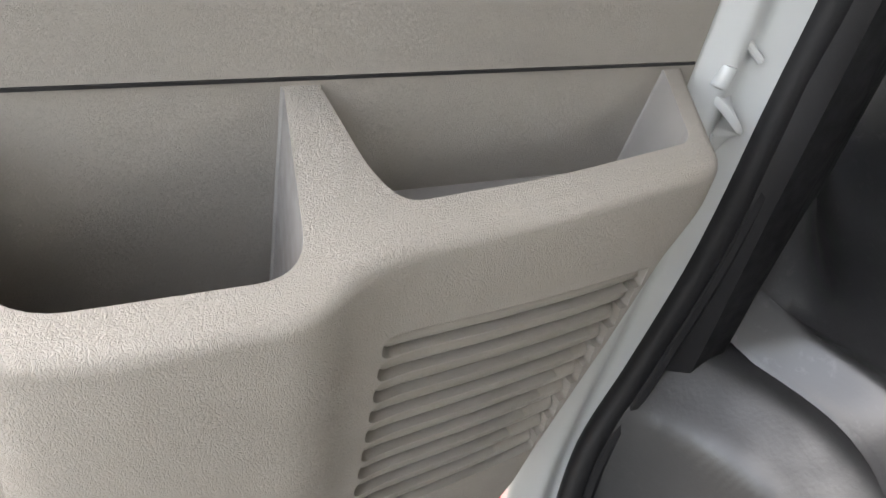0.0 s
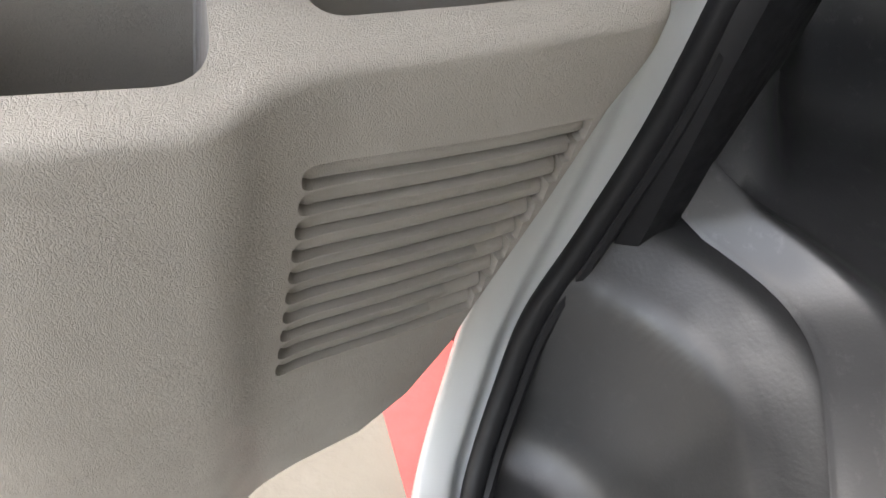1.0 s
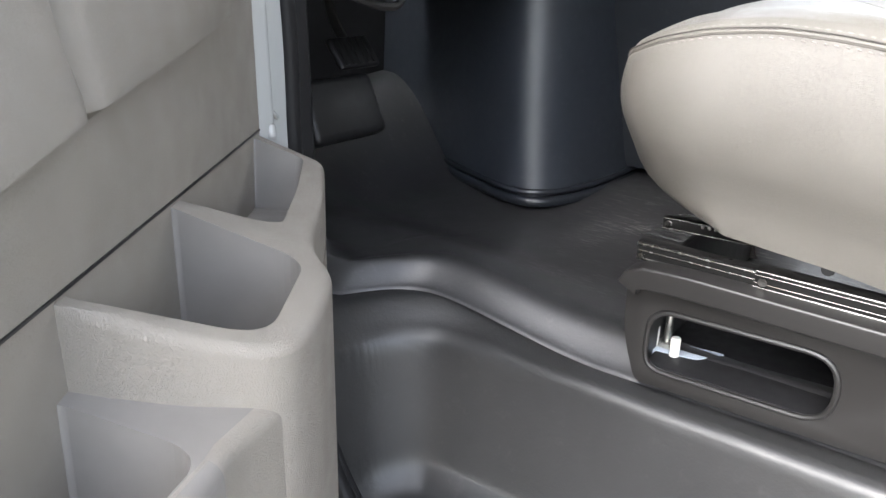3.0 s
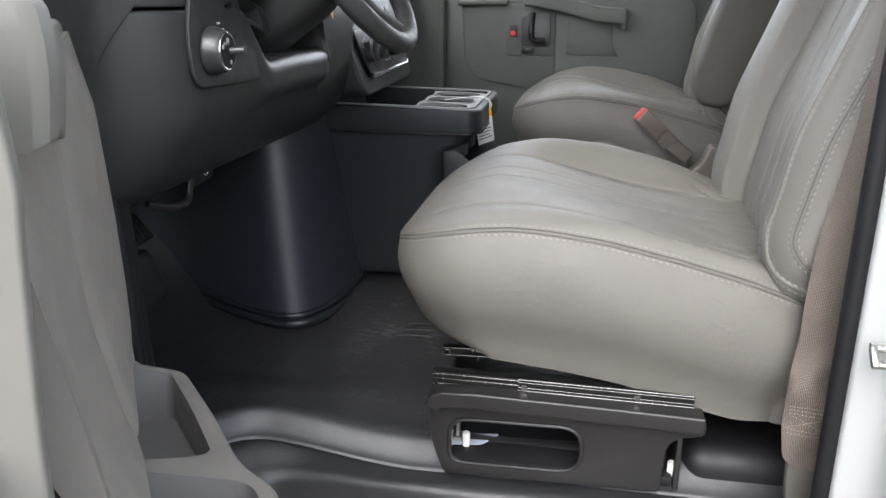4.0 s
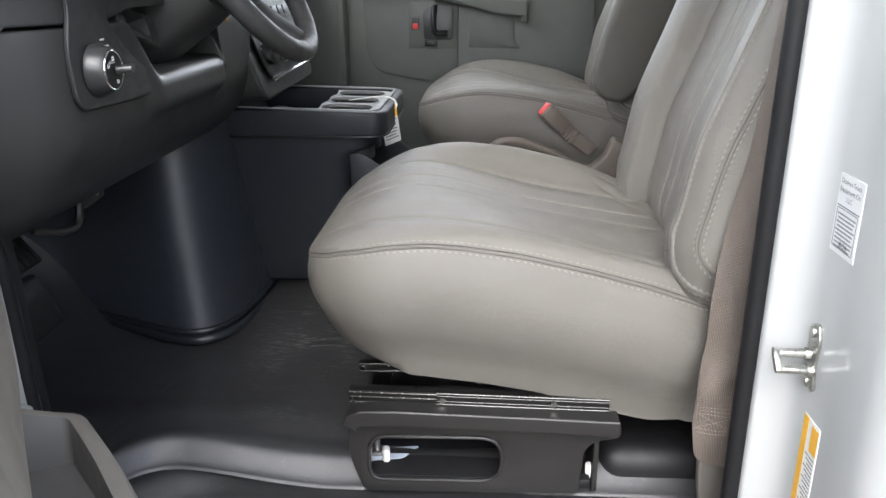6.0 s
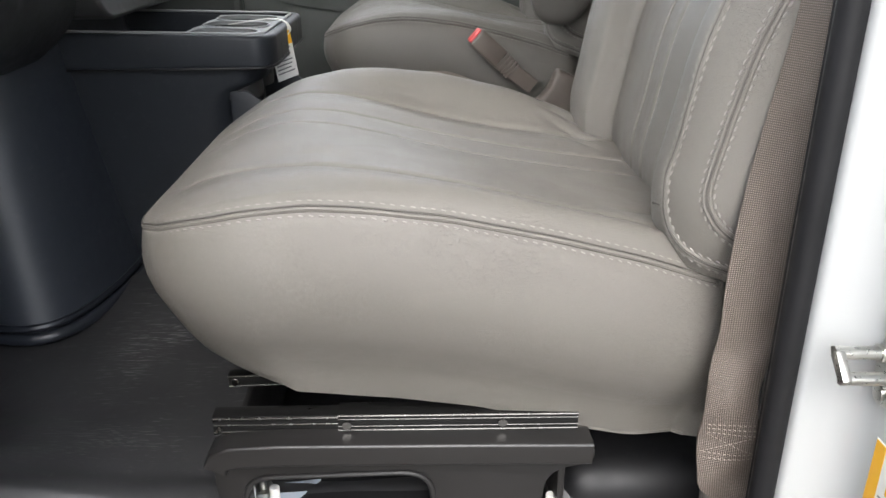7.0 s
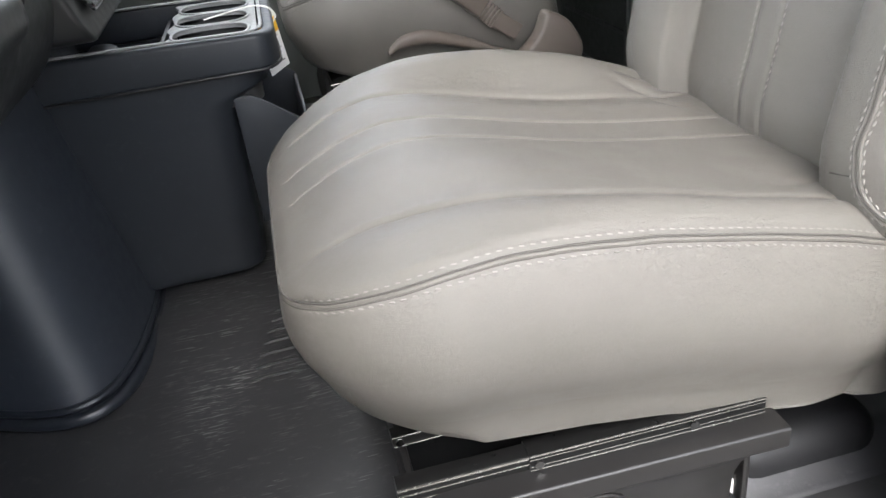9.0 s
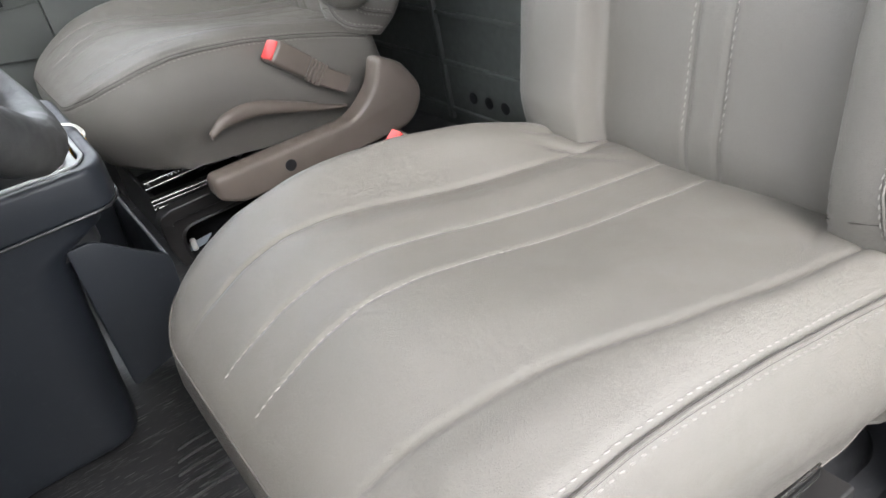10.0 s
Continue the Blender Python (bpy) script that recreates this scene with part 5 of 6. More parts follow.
part("cap_inlay", loft([[door_raw(u, m, 1.3805 - 0.0006 * abs(k)) for m in (-0.03, -0.06, -0.12)] for u, k in ((-0.075, 1), (-0.07, 0), (-0.02, 0))], closed=False), TRIM_SMOOTH, door)
lock = part("lock_knob", tube([door_raw(-0.05, -0.031, 1.365), door_raw(-0.05, -0.031, 1.384)], 0.0035, 10, up=(1, 0, 0)), BLACK, door, "dark lock knob")
ball = bmesh.new()
bmesh.ops.create_uvsphere(ball, u_segments=16, v_segments=10, radius=0.0056, matrix=Matrix.Translation(door_raw(-0.05, -0.031, 1.387)) @ Matrix.Diagonal((1, 1, 0.9, 1)))
part("knob", ball, DASH_SMOOTH, lock)

# ------------------------------------------------------------------ door hinge
HINGE_Y = 0.548
hook = smooth_path([(0.142, HINGE_Y, 0.936), (0.156, HINGE_Y - 0.006, 0.931), (0.170, HINGE_Y - 0.010, 0.922), (0.176, HINGE_Y - 0.008, 0.905), (0.172, HINGE_Y - 0.004, 0.882)], 5)
part("hinge_arm", sweep(hook, rounded([(-0.012, -0.0035), (0.012, -0.0035), (0.012, 0.0035), (-0.012, 0.0035)], 0.002, 2), up=(0, 0, 1)), WHITE, shell, "white painted hinge strap")
part("hinge_pin", disc((0.158, HINGE_Y - 0.018, 0.936), (0.1, 0.2, 1), 0.0065, 0.016, 14, 0.002), WHITE, shell)
part("hinge_leaf", moved(box(-0.012, -0.004, -0.035, 0.012, 0.004, 0.035, 0.003), pose(0.146, HINGE_Y + 0.004, 0.955, 0, 14, 0)), WHITE, shell)
part("jamb_rib", tube(smooth_path([(0.156, HINGE_Y - 0.004, 0.975), (0.168, HINGE_Y - 0.008, 0.965), (0.180, HINGE_Y - 0.004, 0.955)], 4), 0.003, 8), WHITE, shell)
for z in (0.885, 1.03):
    part("hinge_bolt", disc((0.150, HINGE_Y + 0.012, z), (0, -1, 0), 0.009, 0.012, 6, 0.001), WHITE, shell)

# ------------------------------------------------------------------ dashboard
dash = thing("dashboard", (1.05, 0.5, 1.05), "black moulded dashboard with satin trim", "dashboard")


def shift(x):
    """The dash runs back a little towards its ends."""
    return 0.06 * smoothstep(0.27, 0.13, x) ** 1.3 + 0.10 * smoothstep(0.95, 1.6, x)


def dash_rings(x0, x1, prof, n=16):
    """Sections of the dash from x0 to x1; prof(x): a profile of (y, z)."""
    return [[(x0 + (x1 - x0) * k / n, y + shift(x0 + (x1 - x0) * k / n), z) for y, z in prof(x0 + (x1 - x0) * k / n)] for k in range(n + 1)]


def upper_prof(x):
    zb = 1.3655 + 0.012 * smoothstep(0.36, 0.42, x) - 1.3 * max(0.0, 0.187 - x)
    yb = 0.446 - 0.0035 * smoothstep(0.23, 0.18, x)
    return rounded([(0.95, 1.36), (0.95, 1.46), (0.62, 1.50), (0.47, 1.49), (0.445, 1.45), (yb, zb), (0.470, zb)], [0.02, 0.02, 0.03, 0.03, 0.02, 0.004, 0.01], 5)


part("upper_pad", loft(dash_rings(0.07, 0.27, upper_prof, 24)[:-1] + dash_rings(0.27, 1.98, upper_prof, 42)), DASH, dash, "grained black upper dash", smooth=55)


def lower_prof(x):
    """The knee bolster, with a scoop under the steering column."""
    dip = smoothstep(0.40, 0.475, x) * (1 - smoothstep(0.735, 0.75, x))
    zt = 1.362 - 0.072 * dip
    yf = 0.446 - 0.012 * dip
    return rounded([(0.95, zt), (0.50, zt), (yf, zt), (yf - 0.001, zt - 0.05), (0.452, 1.225), (0.482, 1.165), (0.545, 1.112), (0.62, 1.09), (0.95, 1.085)],
                   [0.01, 0.01, 0.005 + 0.02 * dip, 0.03, 0.05, 0.05, 0.05, 0.04, 0.02], 5)


part("knee_bolster", loft(dash_rings(0.07, 0.94, lower_prof, 64)), DASH_SMOOTH, dash, "satin black knee bolster", smooth=60)
part("scoop_fin", prism(rounded([(0.43, 1.262), (0.438, 1.30), (0.47, 1.352), (0.60, 1.352), (0.60, 1.262)], [0.01, 0.02, 0.02, 0.01, 0.01], 5), lambda p, d: (0.735 + d, p[0], p[1]), 0.012, 0.004, 3), DASH_SMOOTH, dash)
part("column_panel", box(0.345, 0.505, 1.27, 0.75, 0.53, 1.44, 0.006), DASH, dash, "recessed panel beside the column")
# small rectangular pocket beside the ignition lock
pocket_m = pose(0.468, 0.470, 1.352, -18, 14, 0)
frame_bm = carve(moved(box(-0.062, -0.012, -0.024, 0.062, 0.05, 0.024, 0.007, 3), pocket_m), [moved(box(-0.044, -0.03, -0.014, 0.030, 0.03, 0.015, 0.004, 2), pocket_m)])
bez = part("pocket_bezel", frame_bm, DASH, dash, "moulded bezel with a small square pocket")
part("pocket_floor", moved(box(-0.02, 0.012, -0.010, 0.018, 0.016, 0.010, 0.003), pocket_m), BLACK, bez)
part("bezel_lip", moved(box(-0.058, -0.016, -0.026, 0.02, -0.008, -0.018, 0.003, 2), pocket_m), DASH_SMOOTH, bez)
lower2 = rounded([(0.95, 1.36), (0.52, 1.36), (0.50, 1.30), (0.50, 1.18), (0.56, 1.14), (0.95, 1.12)], 0.02, 4)
part("glovebox_panel", loft(dash_rings(1.40, 1.98, lambda x: lower2, 12)), DASH, dash, "black lower dash")
# ignition lock in the edge of the panel
ig = part("ignition_lock", disc((0.408, 0.450, 1.428), (0, -1, 0.1), 0.027, 0.014, 28, 0.004), DASH_SMOOTH, dash, "round ignition lock bezel")
part("lock_ring", tube([(0.408 + 0.020 * math.cos(k * math.pi / 14), 0.4355, 1.430 + 0.020 * math.sin(k * math.pi / 14)) for k in range(28)], 0.0022, 8, up=(0, 1, 0), closed=True), STEEL_BLACK, ig)
part("lock_face", disc((0.408, 0.4365, 1.430), (0, -1, 0.1), 0.016, 0.001, 24), BLACK, ig)
# switch plate with the light switch
plate = rounded([(0.250, 1.445), (0.252, 1.40), (0.254, 1.378), (0.246, 1.352), (0.243, 1.325), (0.247, 1.283), (0.258, 1.268), (0.40, 1.262), (0.458, 1.264), (0.452, 1.288), (0.385, 1.325), (0.342, 1.362), (0.331, 1.40), (0.338, 1.445)],
                [0.004, 0.02, 0.02, 0.02, 0.02, 0.014, 0.02, 0.02, 0.016, 0.016, 0.03, 0.03, 0.03, 0.004], 5)
sw = part("switch_plate", prism(plate, lambda p, d: (p[0], 0.4470 + shift(p[0]) - d, p[1]), 0.0065, 0.002, 3), DASH, dash, "black switch plate")
part("plate_gap", tube([(p[0], 0.4440 + shift(p[0]), p[1]) for p in plate], 0.0016, 6, up=(0, 1, 0), closed=True), SEAL, sw)
KX, KZ = 0.293, 1.311
knob = part("light_switch", loft([[(KX + r * c, y, KZ + r * q) for c, q in circle(1, 36)] for y, r in ((0.440, 0.031), (0.436, 0.0315), (0.424, 0.027), (0.4195, 0.0255), (0.4185, 0.0245))]), DASH_SMOOTH, dash, "round light switch with chrome ring")
part("chrome_ring", tube([(KX + 0.0225 * math.cos(t * math.pi / 18), 0.4185, KZ + 0.0225 * math.sin(t * math.pi / 18)) for t in range(36)], 0.0014, 8, up=(0, 1, 0), closed=True), CHROME, knob)
part("switch_face", disc((KX, 0.4186, KZ), (0, -1, 0), 0.0215, 0.0012, 32, 0.0005), BLACK, knob)
part("switch_grip", sweep([(KX + 0.010, 0.417, KZ), (KX + 0.012, 0.404, KZ + 0.001), (KX + 0.013, 0.400, KZ + 0.001)], rounded([(-0.012, -0.0045), (0.012, -0.0045), (0.012, 0.0045), (-0.012, 0.0045)], 0.004, 3)), DASH_SMOOTH, knob)
for dx, dz in ((-0.014, 0.006), (0.0, 0.014), (0.006, -0.014)):
    part("switch_mark", tube([(KX + dx + 0.0022 * math.cos(k * math.pi / 5), 0.4172, KZ + dz + 0.0022 * math.sin(k * math.pi / 5)) for k in range(10)], 0.0004, 5, up=(0, 1, 0), closed=True), WHITE_PRINT, knob)
text_mesh("AUTO", 0.0058, Matrix.Translation((KX - 0.004, 0.4173, KZ + 0.008)) @ pose(0, 0, 0, 90, 0, 0), WHITE_PRINT, knob)
for dx, dz in ((0.030, 0.026), (0.036, 0.020), (0.020, 0.034)):
    part("switch_mark", box(KX + dx - 0.004, 0.4368, KZ + dz - 0.001, KX + dx + 0.004, 0.4380, KZ + dz + 0.001), WHITE_PRINT, sw)
part("thumb_wheel", disc((KX + 0.030, 0.440, KZ - 0.004), (0, -1, 0), 0.010, 0.010, 24, 0.003), DASH_SMOOTH, sw)
# side air vent with a pair of slides
vent = part("air_vent", carve(prism(rounded([(0.15, 1.400), (0.236, 1.403), (0.238, 1.475), (0.158, 1.472)], 0.006, 3), lambda p, d: (p[0], 0.452 + shift(p[0]) - d, p[1]), 0.010),
                              [box(0.160, 0.40, 1.412, 0.198, 0.492, 1.419), box(0.160, 0.40, 1.430, 0.198, 0.492, 1.47)]), DASH, dash, "side air vent")
part("vent_ledge", sweep([(x, 0.443 + shift(x), 1.396 + 0.04 * (x - 0.148)) for x in (0.15, 0.17, 0.19, 0.21, 0.236)], circle(0.003, 8)), DASH_SMOOTH, vent)
for i, (x, tilt) in enumerate(((0.196, 10), (0.214, 10), (0.231, 10))):
    part("vent_slide", moved(box(-0.0075, -0.012, -0.045, 0.0075, 0.006, 0.022, 0.002), pose(x, 0.442 + shift(x), 1.462, 0, -tilt, 0)), CONSOLE, vent, "dark blue-grey vent slide")
# centre stack
stack_to = lambda p, d: (p[0], 0.425 + 0.30 * (p[1] - 1.21) - d + 0.03 * (p[0] - 0.95), p[1])
stack_back = lambda p, d: (p[0], 0.430 + 0.30 * (p[1] - 1.21) + d + 0.03 * (p[0] - 0.95), p[1])
part("stack_housing", prism(rounded([(0.935, 1.175), (1.45, 1.175), (1.47, 1.46), (0.90, 1.46)], [0.04, 0.04, 0.02, 0.02], 5), stack_back, 0.28, 0.008, 3), DASH_SMOOTH, dash, "black centre stack")
hv = part("heater_panel", prism(rounded([(0.99, 1.215), (1.38, 1.215), (1.40, 1.312), (0.955, 1.312)], [0.02, 0.02, 0.012, 0.012], 5), stack_to, 0.006, 0.002), BLACK, dash, "heater control panel")
part("chrome_strip", sweep([stack_to((0.985, 1.222), 0.008), stack_to((0.995, 1.214), 0.008), stack_to((1.37, 1.214), 0.008), stack_to((1.385, 1.222), 0.008)], circle(0.0038, 8)), CHROME, dash)
for x in (1.015, 1.10, 1.23):
    dial = part("heater_dial", disc(stack_to((x, 1.262), 0.004), (0, -1, 0.3), 0.022, 0.016, 28, 0.003), DASH_SMOOTH, dash)
    part("dial_grip", moved(box(-0.0045, -0.016, -0.021, 0.0045, 0.0, 0.021, 0.003), Matrix.Translation(Vector(stack_to((x, 1.265), 0.018)))), DASH_SMOOTH, dial)
    for k in range(5):
        ang = radians(30 + 30 * k)
        part("dial_mark", disc(Vector(stack_to((x + 0.028 * math.cos(ang), 1.262 + 0.028 * math.sin(ang)), 0.0062)), (0, -1, 0), 0.0026, 0.0006, 8), WHITE_PRINT, dash)
for i in range(2):
    part("heater_button", prism(rounded([(1.145 + i * 0.03, 1.235), (1.165 + i * 0.03, 1.235), (1.165 + i * 0.03, 1.25), (1.145 + i * 0.03, 1.25)], 0.003, 2), lambda p, d: stack_to(p, 0.006 + d), 0.003, 0.001), TRAY, hv)
radio = part("radio", prism(rounded([(0.955, 1.325), (1.39, 1.325), (1.40, 1.43), (0.94, 1.43)], 0.006, 3), stack_to, 0.006, 0.002), BLACK, dash, "radio panel")
for i in range(7):
    part("radio_button", prism(rounded([(0.97 + i * 0.055, 1.335), (1.012 + i * 0.055, 1.335), (1.012 + i * 0.055, 1.355), (0.97 + i * 0.055, 1.355)], 0.003, 2), lambda p, d: stack_to(p, 0.006 + d), 0.003, 0.001), DASH_SMOOTH, radio)
# parking brake release under the dash
pk = part("brake_release", prism(rounded([(0.46, 1.085), (0.53, 1.09), (0.53, 1.13), (0.46, 1.125)], 0.01, 4), lambda p, d: (p[0], 0.596 - d, p[1]), 0.02, 0.004), DASH_SMOOTH, dash, "brake release handle")
part("brake_mark", tube([(0.502 + 0.006 * math.cos(k * math.pi / 8), 0.5755, 1.105 + 0.007 * math.sin(k * math.pi / 8)) for k in range(16)], 0.0008, 6, up=(0, 1, 0), closed=True), WHITE_PRINT, pk)
part("under_bracket", tube(smooth_path([(0.36, 0.60, 1.085), (0.40, 0.585, 1.07), (0.44, 0.58, 1.07), (0.455, 0.58, 1.10)], 5), 0.006, 8), STEEL_BLACK, dash)

# ------------------------------------------------------------------ steering wheel and column
WA = radians(33)
WC = Vector((0.615, 0.365, 1.462))
wn_ = Vector((0, -math.cos(WA), math.sin(WA)))
wd = Vector((0, -math.sin(WA), -math.cos(WA)))
wheel = thing("steering_wheel", WC, "black steering wheel with padded spokes", "steering wheel")
rim = [WC + Vector((0.187 * math.cos(2 * math.pi * k / 64), 0, 0)) + wd * 0.187 * math.sin(2 * math.pi * k / 64) for k in range(64)]
part("rim", tube(rim, 0.0165, 14, up=wn_, closed=True), DASH, wheel)
part("hub", loft([[WC + Vector((c * r, 0, 0)) + wd * (q * r * 0.9 + 0.01) + wn_ * h for c, q in circle(1, 28)] for r, h in ((0.06, -0.06), (0.085, -0.045), (0.09, -0.02), (0.075, -0.004), (0.03, 0.002))]), DASH, wheel)
for ang in (20, 70, 110, 160):
    c, q = math.cos(radians(ang)), math.sin(radians(ang))
    p0 = WC + Vector((0.07 * c, 0, 0)) + wd * 0.07 * q - wn_ * 0.03
    p1 = WC + Vector((0.18 * c, 0, 0)) + wd * 0.18 * q - wn_ * 0.004
    part("spoke", sweep([p0, p0.lerp(p1, 0.5) - wn_ * 0.006, p1], circle(0.022, 12, 0.010), up=wn_), DASH_SMOOTH, wheel)
column = thing("steering_column", WC - wn_ * 0.2, "black steering column shroud under the wheel", "steering column")
rings = []
for h, r in ((-0.30, 0.085), (-0.2, 0.085), (-0.1, 0.08), (-0.06, 0.075), (-0.05, 0.06)):
    rings.append([WC + Vector((c * r, 0, 0)) + wd * (q * r * 0.85 + 0.012) + wn_ * h for c, q in [(math.copysign(abs(a) ** 0.7, a), math.copysign(abs(b) ** 0.7, b)) for a, b in circle(1, 28)]])
part("shroud", loft(rings), DASH_SMOOTH, column)
part("hazard_tag", moved(box(-0.014, -0.0005, -0.01, 0.014, 0.0005, 0.01), pose(0.79, 0.44, 1.352, 0, 20, 10)), YELLOW, column, "orange paper tag")

# ------------------------------------------------------------------ pedals
brake = thing("brake_pedal", (0.52, 0.74, 0.98), "black ribbed brake pedal on its arm", "pedal")
pm = pose(0.520, 0.742, 0.985, 52, 0, 0)
part("pad", moved(box(-0.045, -0.028, -0.006, 0.045, 0.028, 0.006, 0.005, 3), pm), BLACK, brake)
for i in range(5):
    part("pad_rib", moved(box(-0.036 + i * 0.016, -0.024, 0.006, -0.028 + i * 0.016, 0.024, 0.009, 0.001), pm), BLACK, brake)
part("arm", tube(smooth_path([(0.52, 0.752, 0.99), (0.53, 0.80, 1.05), (0.53, 0.82, 1.18)], 5), 0.009, 8), STEEL_BLACK, brake)
gas = thing("parking_brake_pedal", (0.40, 0.80, 1.08), "small ribbed parking brake pedal", "pedal")
pm = pose(0.40, 0.80, 1.09, 60, 0, 0)
part("pad", moved(box(-0.032, -0.026, -0.006, 0.032, 0.026, 0.006, 0.005, 3), pm), DASH_SMOOTH, gas)
for i in range(4):
    part("pad_rib", moved(box(-0.026, -0.02 + i * 0.012, 0.006, 0.026, -0.015 + i * 0.012, 0.009, 0.001), pm), TRAY, gas)
part("arm", tube([(0.40, 0.81, 1.09), (0.395, 0.85, 1.14), (0.39, 0.87, 1.25)], 0.008, 8), STEEL_BLACK, gas)
kick = thing("dead_pedal", (0.455, 0.715, 0.85), "dark foot rest block in the footwell", "foot rest")
part("block", moved(box(-0.08, -0.02, -0.05, 0.08, 0.02, 0.05, 0.012, 3), pose(0.455, 0.715, 0.905, -25, 0, 0)), BLACK, kick)

# ------------------------------------------------------------------ engine cover
cover = thing("engine_cover", (1.0, 0.7, 0.7), "black moulded engine cover with a bolted rim", "engine cover")
base = [(0.98, 1.10), (0.93, 0.92), (0.875, 0.80), (0.826, 0.694), (0.797, 0.625), (0.788, 0.575), (0.806, 0.535), (0.85, 0.508), (0.93, 0.49), (1.01, 0.482), (1.1, 0.482), (1.25, 0.485), (1.4, 0.50), (1.46, 0.56), (1.46, 1.10)]
base = [Vector((x, y, 0)) for x, y in base]
base = [Vector((p.x, p.y, 0)) for p in smooth_path(base, 5)]
mid_c = Vector((1.15, 0.95, 0))
rings = []
for z, s in ((0.70, 1.0), (0.74, 0.985), (0.85, 0.955), (1.0, 0.915), (1.12, 0.885), (1.24, 0.86)):
    rings.append([Vector((*(mid_c + (p - mid_c) * s).xy, z + 0.012 * smoothstep(0.9, 1.1, p.x) * (1 if z < 0.75 else 0))) for p in base])
part("shell", loft(rings), COVER, cover, smooth=60)
flange = [Vector((*(mid_c + (p - mid_c) * 1.012).xy, 0.70 + 0.03 * smoothstep(0.72, 1.0, p.x) * 0 + 0.006)) for p in base]
part("flange", join(tube([p + Vector((0, 0, 0.004)) for p in flange], 0.010, 10), tube([p + Vector((0, 0, 0.020)) for p in [Vector((*(mid_c + (q - mid_c) * 0.985).xy, q.z)) for q in flange]], 0.006, 8)), RIM, cover, "rolled black lower rim")

# ------------------------------------------------------------------ centre console with cup holders
con = thing("centre_console", (1.2, 0.35, 0.72), "dark centre console with a cup holder tray", "console")
rings = []
for z, inset, rear in ((0.735, 0.046, 0.292), (0.742, 0.042, 0.290), (0.76, 0.040, 0.288), (0.95, 0.016, 0.278), (1.02, 0.008, 0.272), (1.04, 0.006, 0.262), (1.052, 0.005, 0.240), (1.064, 0.004, 0.216), (1.088, 0.003, 0.209),
                       (1.0881, 0.014, 0.222), (1.0, 0.016, 0.285)):
    out = rounded([(1.022 + inset, 0.60), (1.026 + inset, rear), (1.40 - inset, rear), (1.40 - inset, 0.60)], [0.01, 0.055, 0.055, 0.01], 7)
    rings.append([(x, y, z) for x, y in out])
part("body", loft(rings), CONSOLE, con, smooth=60)


def rise(y):
    return 0.55 * 0.05 * (y - 0.19)


top_out = rounded([(1.014, 0.60), (1.014, 0.208), (1.05, 0.190), (1.385, 0.190), (1.415, 0.205), (1.415, 0.60)], [0.01, 0.06, 0.06, 0.06, 0.06, 0.01], 8)
hole_out = rounded([(1.034, 0.56), (1.034, 0.225), (1.06, 0.210), (1.375, 0.210), (1.39, 0.23), (1.39, 0.56)], [0.01, 0.04, 0.03, 0.03, 0.04, 0.01], 6)
top_bm = prism(top_out, lambda p, d: (p[0], p[1], 1.088 + (d + rise(p[1]) if d else 0)), 0.052)
top_bm = carve(top_bm, [prism(hole_out, lambda p, d: (p[0], p[1], 1.07 + d), 0.2)])
bevel(top_bm, 0.007, 4, 42)
part("top_frame", top_bm, CONSOLE, con, "dark upper frame", smooth=55)
part("frame_groove", sweep([(p[0], p[1], 1.0885) for p in top_out], circle(0.0022, 6), closed=True), BLACK, con)
part("tray_rim", sweep([(p[0], p[1], 1.1412 + rise(p[1])) for p in hole_out], circle(0.0032, 8, 0.0022), closed=True), TRAY, con, "pale rim round the tray opening")
tray_out = rounded([(1.040, 0.362), (1.040, 0.232), (1.063, 0.216), (1.372, 0.216), (1.386, 0.235), (1.386, 0.362), (1.33, 0.345), (1.26, 0.358), (1.22, 0.345), (1.15, 0.358), (1.11, 0.345)],
                   [0.01, 0.03, 0.02, 0.02, 0.03, 0.02, 0.02, 0.02, 0.02, 0.02, 0.02], 5)
tray_bm = prism(tray_out, lambda p, d: (p[0], p[1], 1.129 + d + 0.03 * (p[1] - 0.2)), 0.006)
cups = (1.098, 1.208, 1.318)
cutters = []
for x in cups:
    cutters.append(prism(rounded([(x - 0.050, 0.228), (x + 0.050, 0.228), (x + 0.050, 0.346), (x - 0.050, 0.346)], 0.049, 8), lambda p, d: (p[0], p[1], 1.09 + d), 0.1))
tray_bm = carve(tray_bm, cutters)
bevel(tray_bm, 0.0015, 2, 45)
part("cup_tray", tray_bm, TRAY, con, "grey cup holder tray", smooth=50)
for x in cups:
    ring = rounded([(x - 0.050, 0.228), (x + 0.050, 0.228), (x + 0.050, 0.346), (x - 0.050, 0.346)], 0.049, 8)
    part("cup_rim", sweep([(p[0], p[1], 1.1362 + 0.03 * (p[1] - 0.2)) for p in ring], circle(0.0026, 8, 0.0018), closed=True), TRAY, con)
    part("cup_well", loft([[(p[0], p[1], z) for p in ring] for z in (1.128, 1.032)], cap=False), DASH_SMOOTH, con)
    part("cup_floor", prism(ring, lambda p, d: (p[0], p[1], 1.03 + d), 0.002), DASH_SMOOTH, con)
part("bin_wedge", prism(rounded([(0.39, 1.001), (0.50, 1.001), (0.50, 1.118), (0.46, 1.118)], [0.004, 0.004, 0.01, 0.015], 4), lambda p, d: (1.16 + d, p[0], p[1]), 0.10, 0.006, 3), CONSOLE, con)
part("bin_wall", box(1.036, 0.37, 1.0, 1.388, 0.378, 1.118, 0.003), CONSOLE, con)
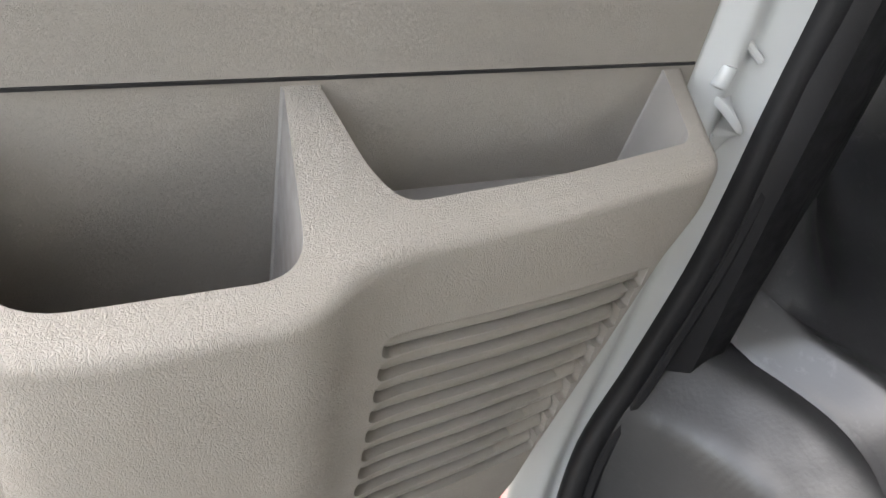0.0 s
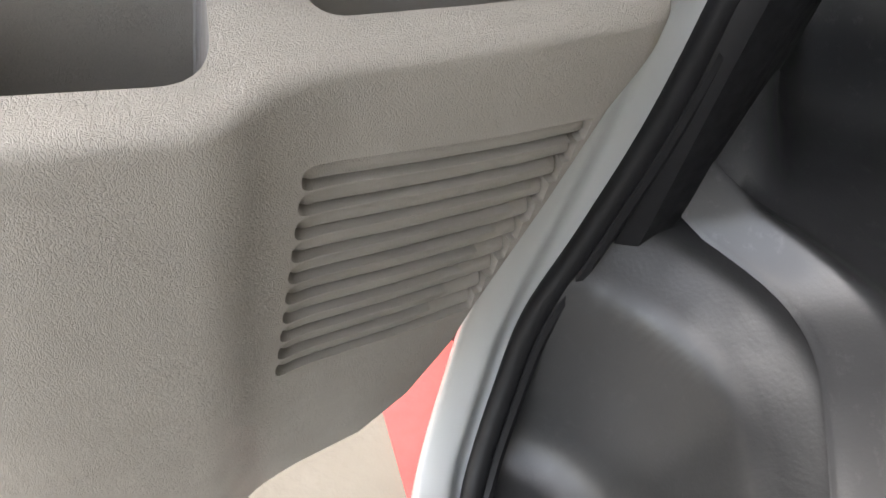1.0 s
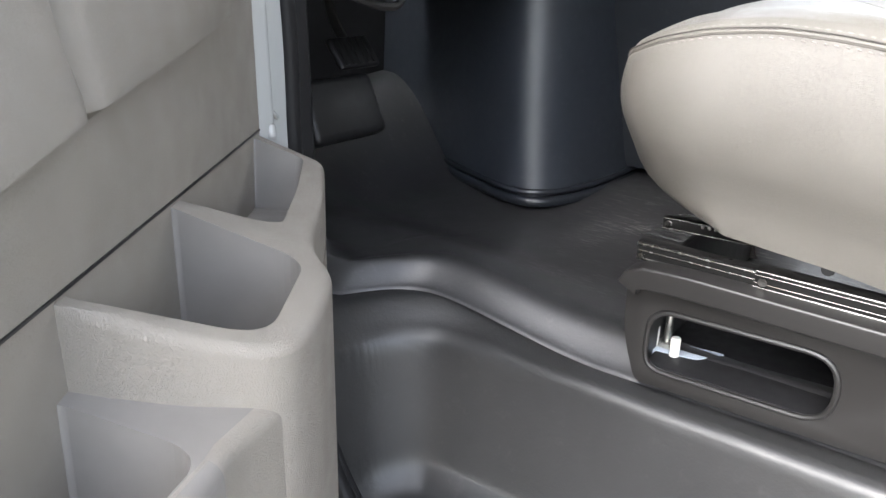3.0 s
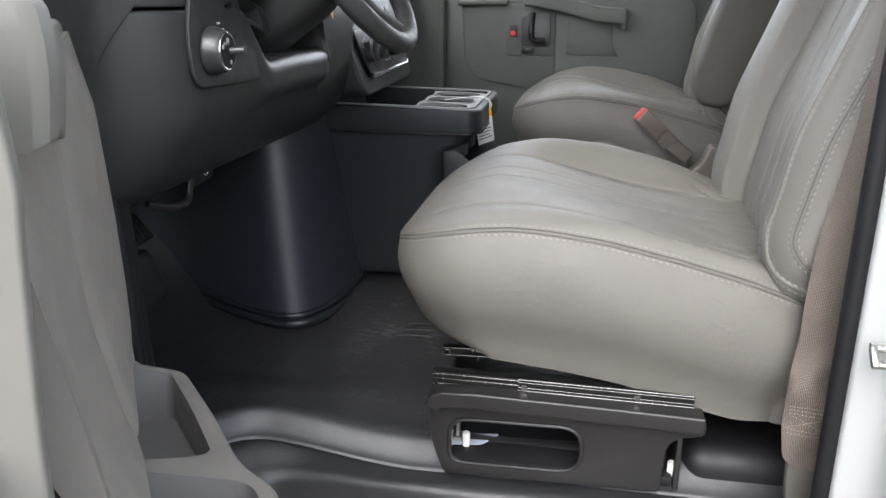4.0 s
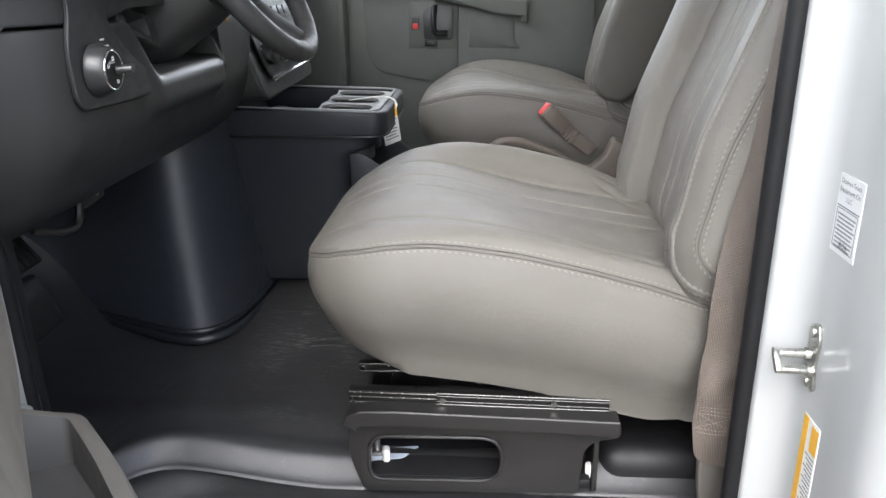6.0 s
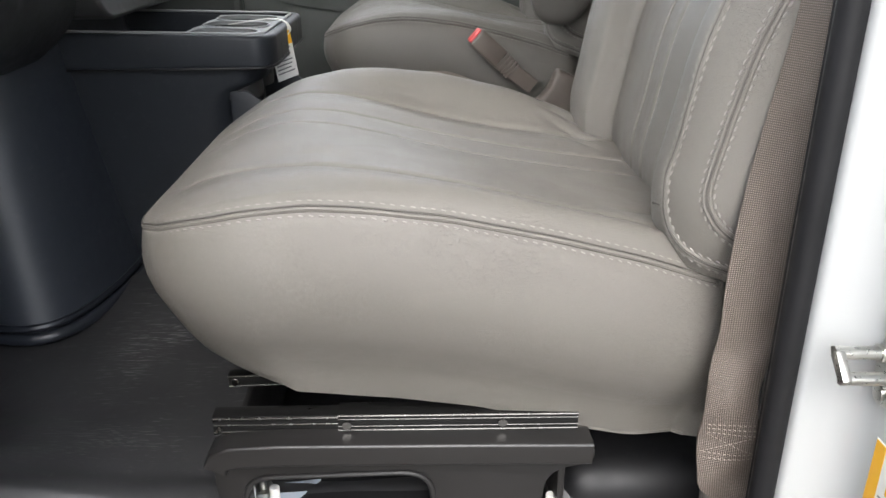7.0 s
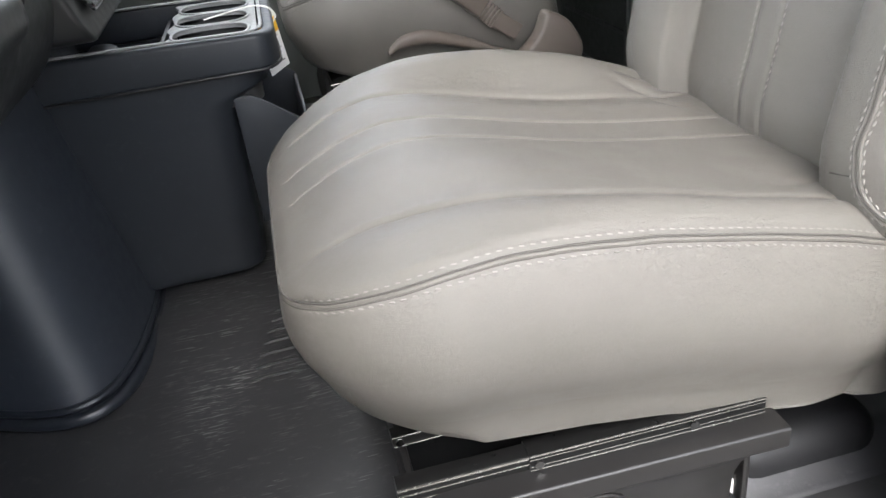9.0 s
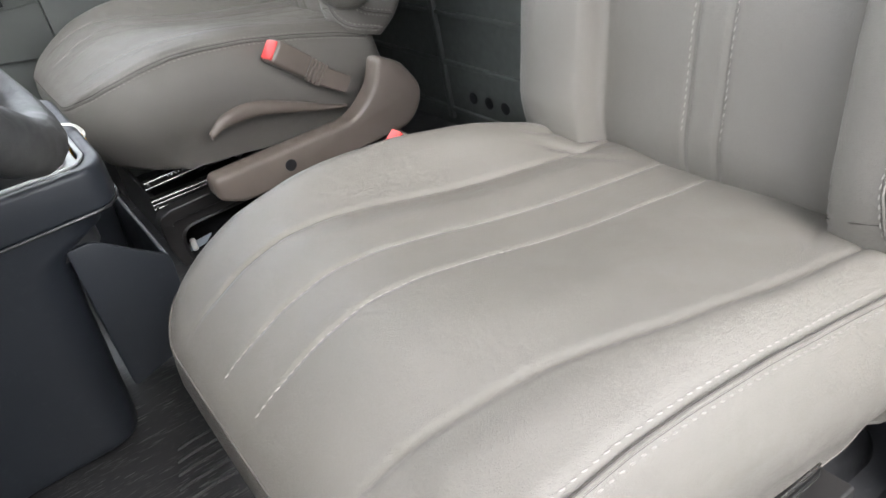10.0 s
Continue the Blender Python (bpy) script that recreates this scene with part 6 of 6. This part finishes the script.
# rear pouch
pouch_out = rounded([(0.275, 1.046), (0.245, 1.046), (0.165, 0.985), (0.175, 0.86), (0.275, 0.83)], [0.004, 0.008, 0.012, 0.03, 0.01], 5)
for x in (1.04, 1.36):
    part("pouch_side", prism(pouch_out, lambda p, d: (x + d, p[0], p[1]), 0.008, 0.002), CONSOLE, con, "dark rear pouch")
part("pouch_back", prism([(1.047, 0), (1.362, 0), (1.362, 1), (1.047, 1)], lambda p, d: (p[0], 0.177 - 0.010 * p[1] + d, 0.862 + 0.124 * p[1]), 0.006, 0.002), CONSOLE, con)
part("pouch_floor", box(1.045, 0.175, 0.855, 1.362, 0.275, 0.862, 0.002), CONSOLE, con)
tag = thing("warning_tag", (1.20, 0.19, 1.1), "white paper tag with a yellow warning band, tied with a strap", "tag")
part("strap", sweep(smooth_path([(1.20, 0.30, 1.140), (1.20, 0.25, 1.147), (1.197, 0.215, 1.150), (1.193, 0.192, 1.143), (1.190, 0.187, 1.128), (1.187, 0.196, 1.118)], 5), [(-0.004, -0.0006), (0.004, -0.0006), (0.004, 0.0006), (-0.004, 0.0006)]), NYLON, tag, "white nylon strap")
tm = pose(1.178, 0.199, 1.085, 0, -9, -42)
part("card", moved(box(-0.025, -0.0006, -0.044, 0.025, 0.0006, 0.044), tm), PAPER, tag)
part("yellow_band", moved(box(-0.0245, -0.0012, 0.018, 0.0245, 0.0012, 0.042), tm), YELLOW, tag)
for i in range(7):
    part("print_bar", moved(box(-0.021, -0.001, 0.011 - i * 0.0072, 0.018 - 0.003 * (i % 3), 0.001, 0.0135 - i * 0.0072), tm), GREY_PRINT, tag)

# ------------------------------------------------------------------ passenger door
pd = thing("passenger_door", (2.1, 0, 0.9), "closed passenger door with dark grey trim", "door")
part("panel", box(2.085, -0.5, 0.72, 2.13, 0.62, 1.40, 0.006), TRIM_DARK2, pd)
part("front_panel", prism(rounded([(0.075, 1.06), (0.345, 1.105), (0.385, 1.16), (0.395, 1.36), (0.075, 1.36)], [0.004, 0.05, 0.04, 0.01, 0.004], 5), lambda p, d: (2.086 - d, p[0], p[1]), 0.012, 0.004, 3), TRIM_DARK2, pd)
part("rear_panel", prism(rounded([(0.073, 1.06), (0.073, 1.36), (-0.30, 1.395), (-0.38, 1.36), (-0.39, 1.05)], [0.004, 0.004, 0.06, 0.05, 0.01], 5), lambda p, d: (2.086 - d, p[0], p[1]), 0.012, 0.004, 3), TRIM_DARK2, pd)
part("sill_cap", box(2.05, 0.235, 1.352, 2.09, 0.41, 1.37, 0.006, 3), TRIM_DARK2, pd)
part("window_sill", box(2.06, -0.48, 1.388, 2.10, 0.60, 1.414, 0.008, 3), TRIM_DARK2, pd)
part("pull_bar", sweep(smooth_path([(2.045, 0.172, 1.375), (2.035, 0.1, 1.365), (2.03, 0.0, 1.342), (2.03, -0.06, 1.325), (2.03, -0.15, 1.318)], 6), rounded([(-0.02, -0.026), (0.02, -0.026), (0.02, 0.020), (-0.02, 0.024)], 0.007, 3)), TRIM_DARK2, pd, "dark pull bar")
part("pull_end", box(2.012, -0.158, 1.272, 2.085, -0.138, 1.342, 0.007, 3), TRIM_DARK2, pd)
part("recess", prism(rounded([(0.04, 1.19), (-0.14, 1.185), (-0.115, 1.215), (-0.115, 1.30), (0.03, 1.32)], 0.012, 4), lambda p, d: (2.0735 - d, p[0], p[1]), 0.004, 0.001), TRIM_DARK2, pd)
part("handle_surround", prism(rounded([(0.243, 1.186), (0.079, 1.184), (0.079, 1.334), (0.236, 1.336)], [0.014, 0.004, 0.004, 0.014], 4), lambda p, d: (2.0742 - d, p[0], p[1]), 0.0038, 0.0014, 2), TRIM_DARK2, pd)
part("handle_bezel", prism(rounded([(0.19, 1.215), (0.09, 1.215), (0.09, 1.325), (0.155, 1.33), (0.19, 1.31)], 0.015, 4), lambda p, d: (2.0708 - d, p[0], p[1]), 0.006, 0.002), DASH_SMOOTH, pd)
part("door_handle", sweep(smooth_path([(2.06, 0.152, 1.325), (2.045, 0.155, 1.28), (2.05, 0.15, 1.24), (2.06, 0.11, 1.236)], 6), circle(0.010, 10), up=(1, 0, 0)), BLACK, pd, "black inner door handle")
part("lock_slide", box(2.062, 0.208, 1.25, 2.07, 0.226, 1.268, 0.002), RED, pd, "red lock slide")
part("lock_slot", box(2.066, 0.205, 1.248, 2.0732, 0.229, 1.287, 0.001), BLACK, pd)
part("window_switch", box(2.062, 0.145, 1.194, 2.0732, 0.187, 1.216, 0.003), BLACK, pd, "window switch")
part("switch_key", box(2.058, 0.157, 1.2, 2.066, 0.175, 1.21, 0.002), DASH_SMOOTH, pd)
pw = part("window_2", box(2.10, -0.46, 1.416, 2.104, 0.58, 1.9), GLASS, smooth=0)
pw.visible_shadow = False
tagged(pw, "clear passenger window above the door trim", "window", kind="structure")
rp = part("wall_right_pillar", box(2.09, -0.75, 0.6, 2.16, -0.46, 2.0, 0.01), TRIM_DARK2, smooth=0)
tagged(rp, "dark trimmed pillar behind the passenger door", "wall", kind="structure")
rp2 = part("wall_right_low", box(2.13, -0.75, 0.3, 2.16, 1.14, 1.40), WHITE, smooth=0)
tagged(rp2, "white outer side of the van", "wall", kind="structure")
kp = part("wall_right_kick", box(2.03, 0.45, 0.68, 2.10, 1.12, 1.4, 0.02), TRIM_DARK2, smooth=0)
tagged(kp, "dark kick panel beside the passenger footwell", "wall", kind="structure")
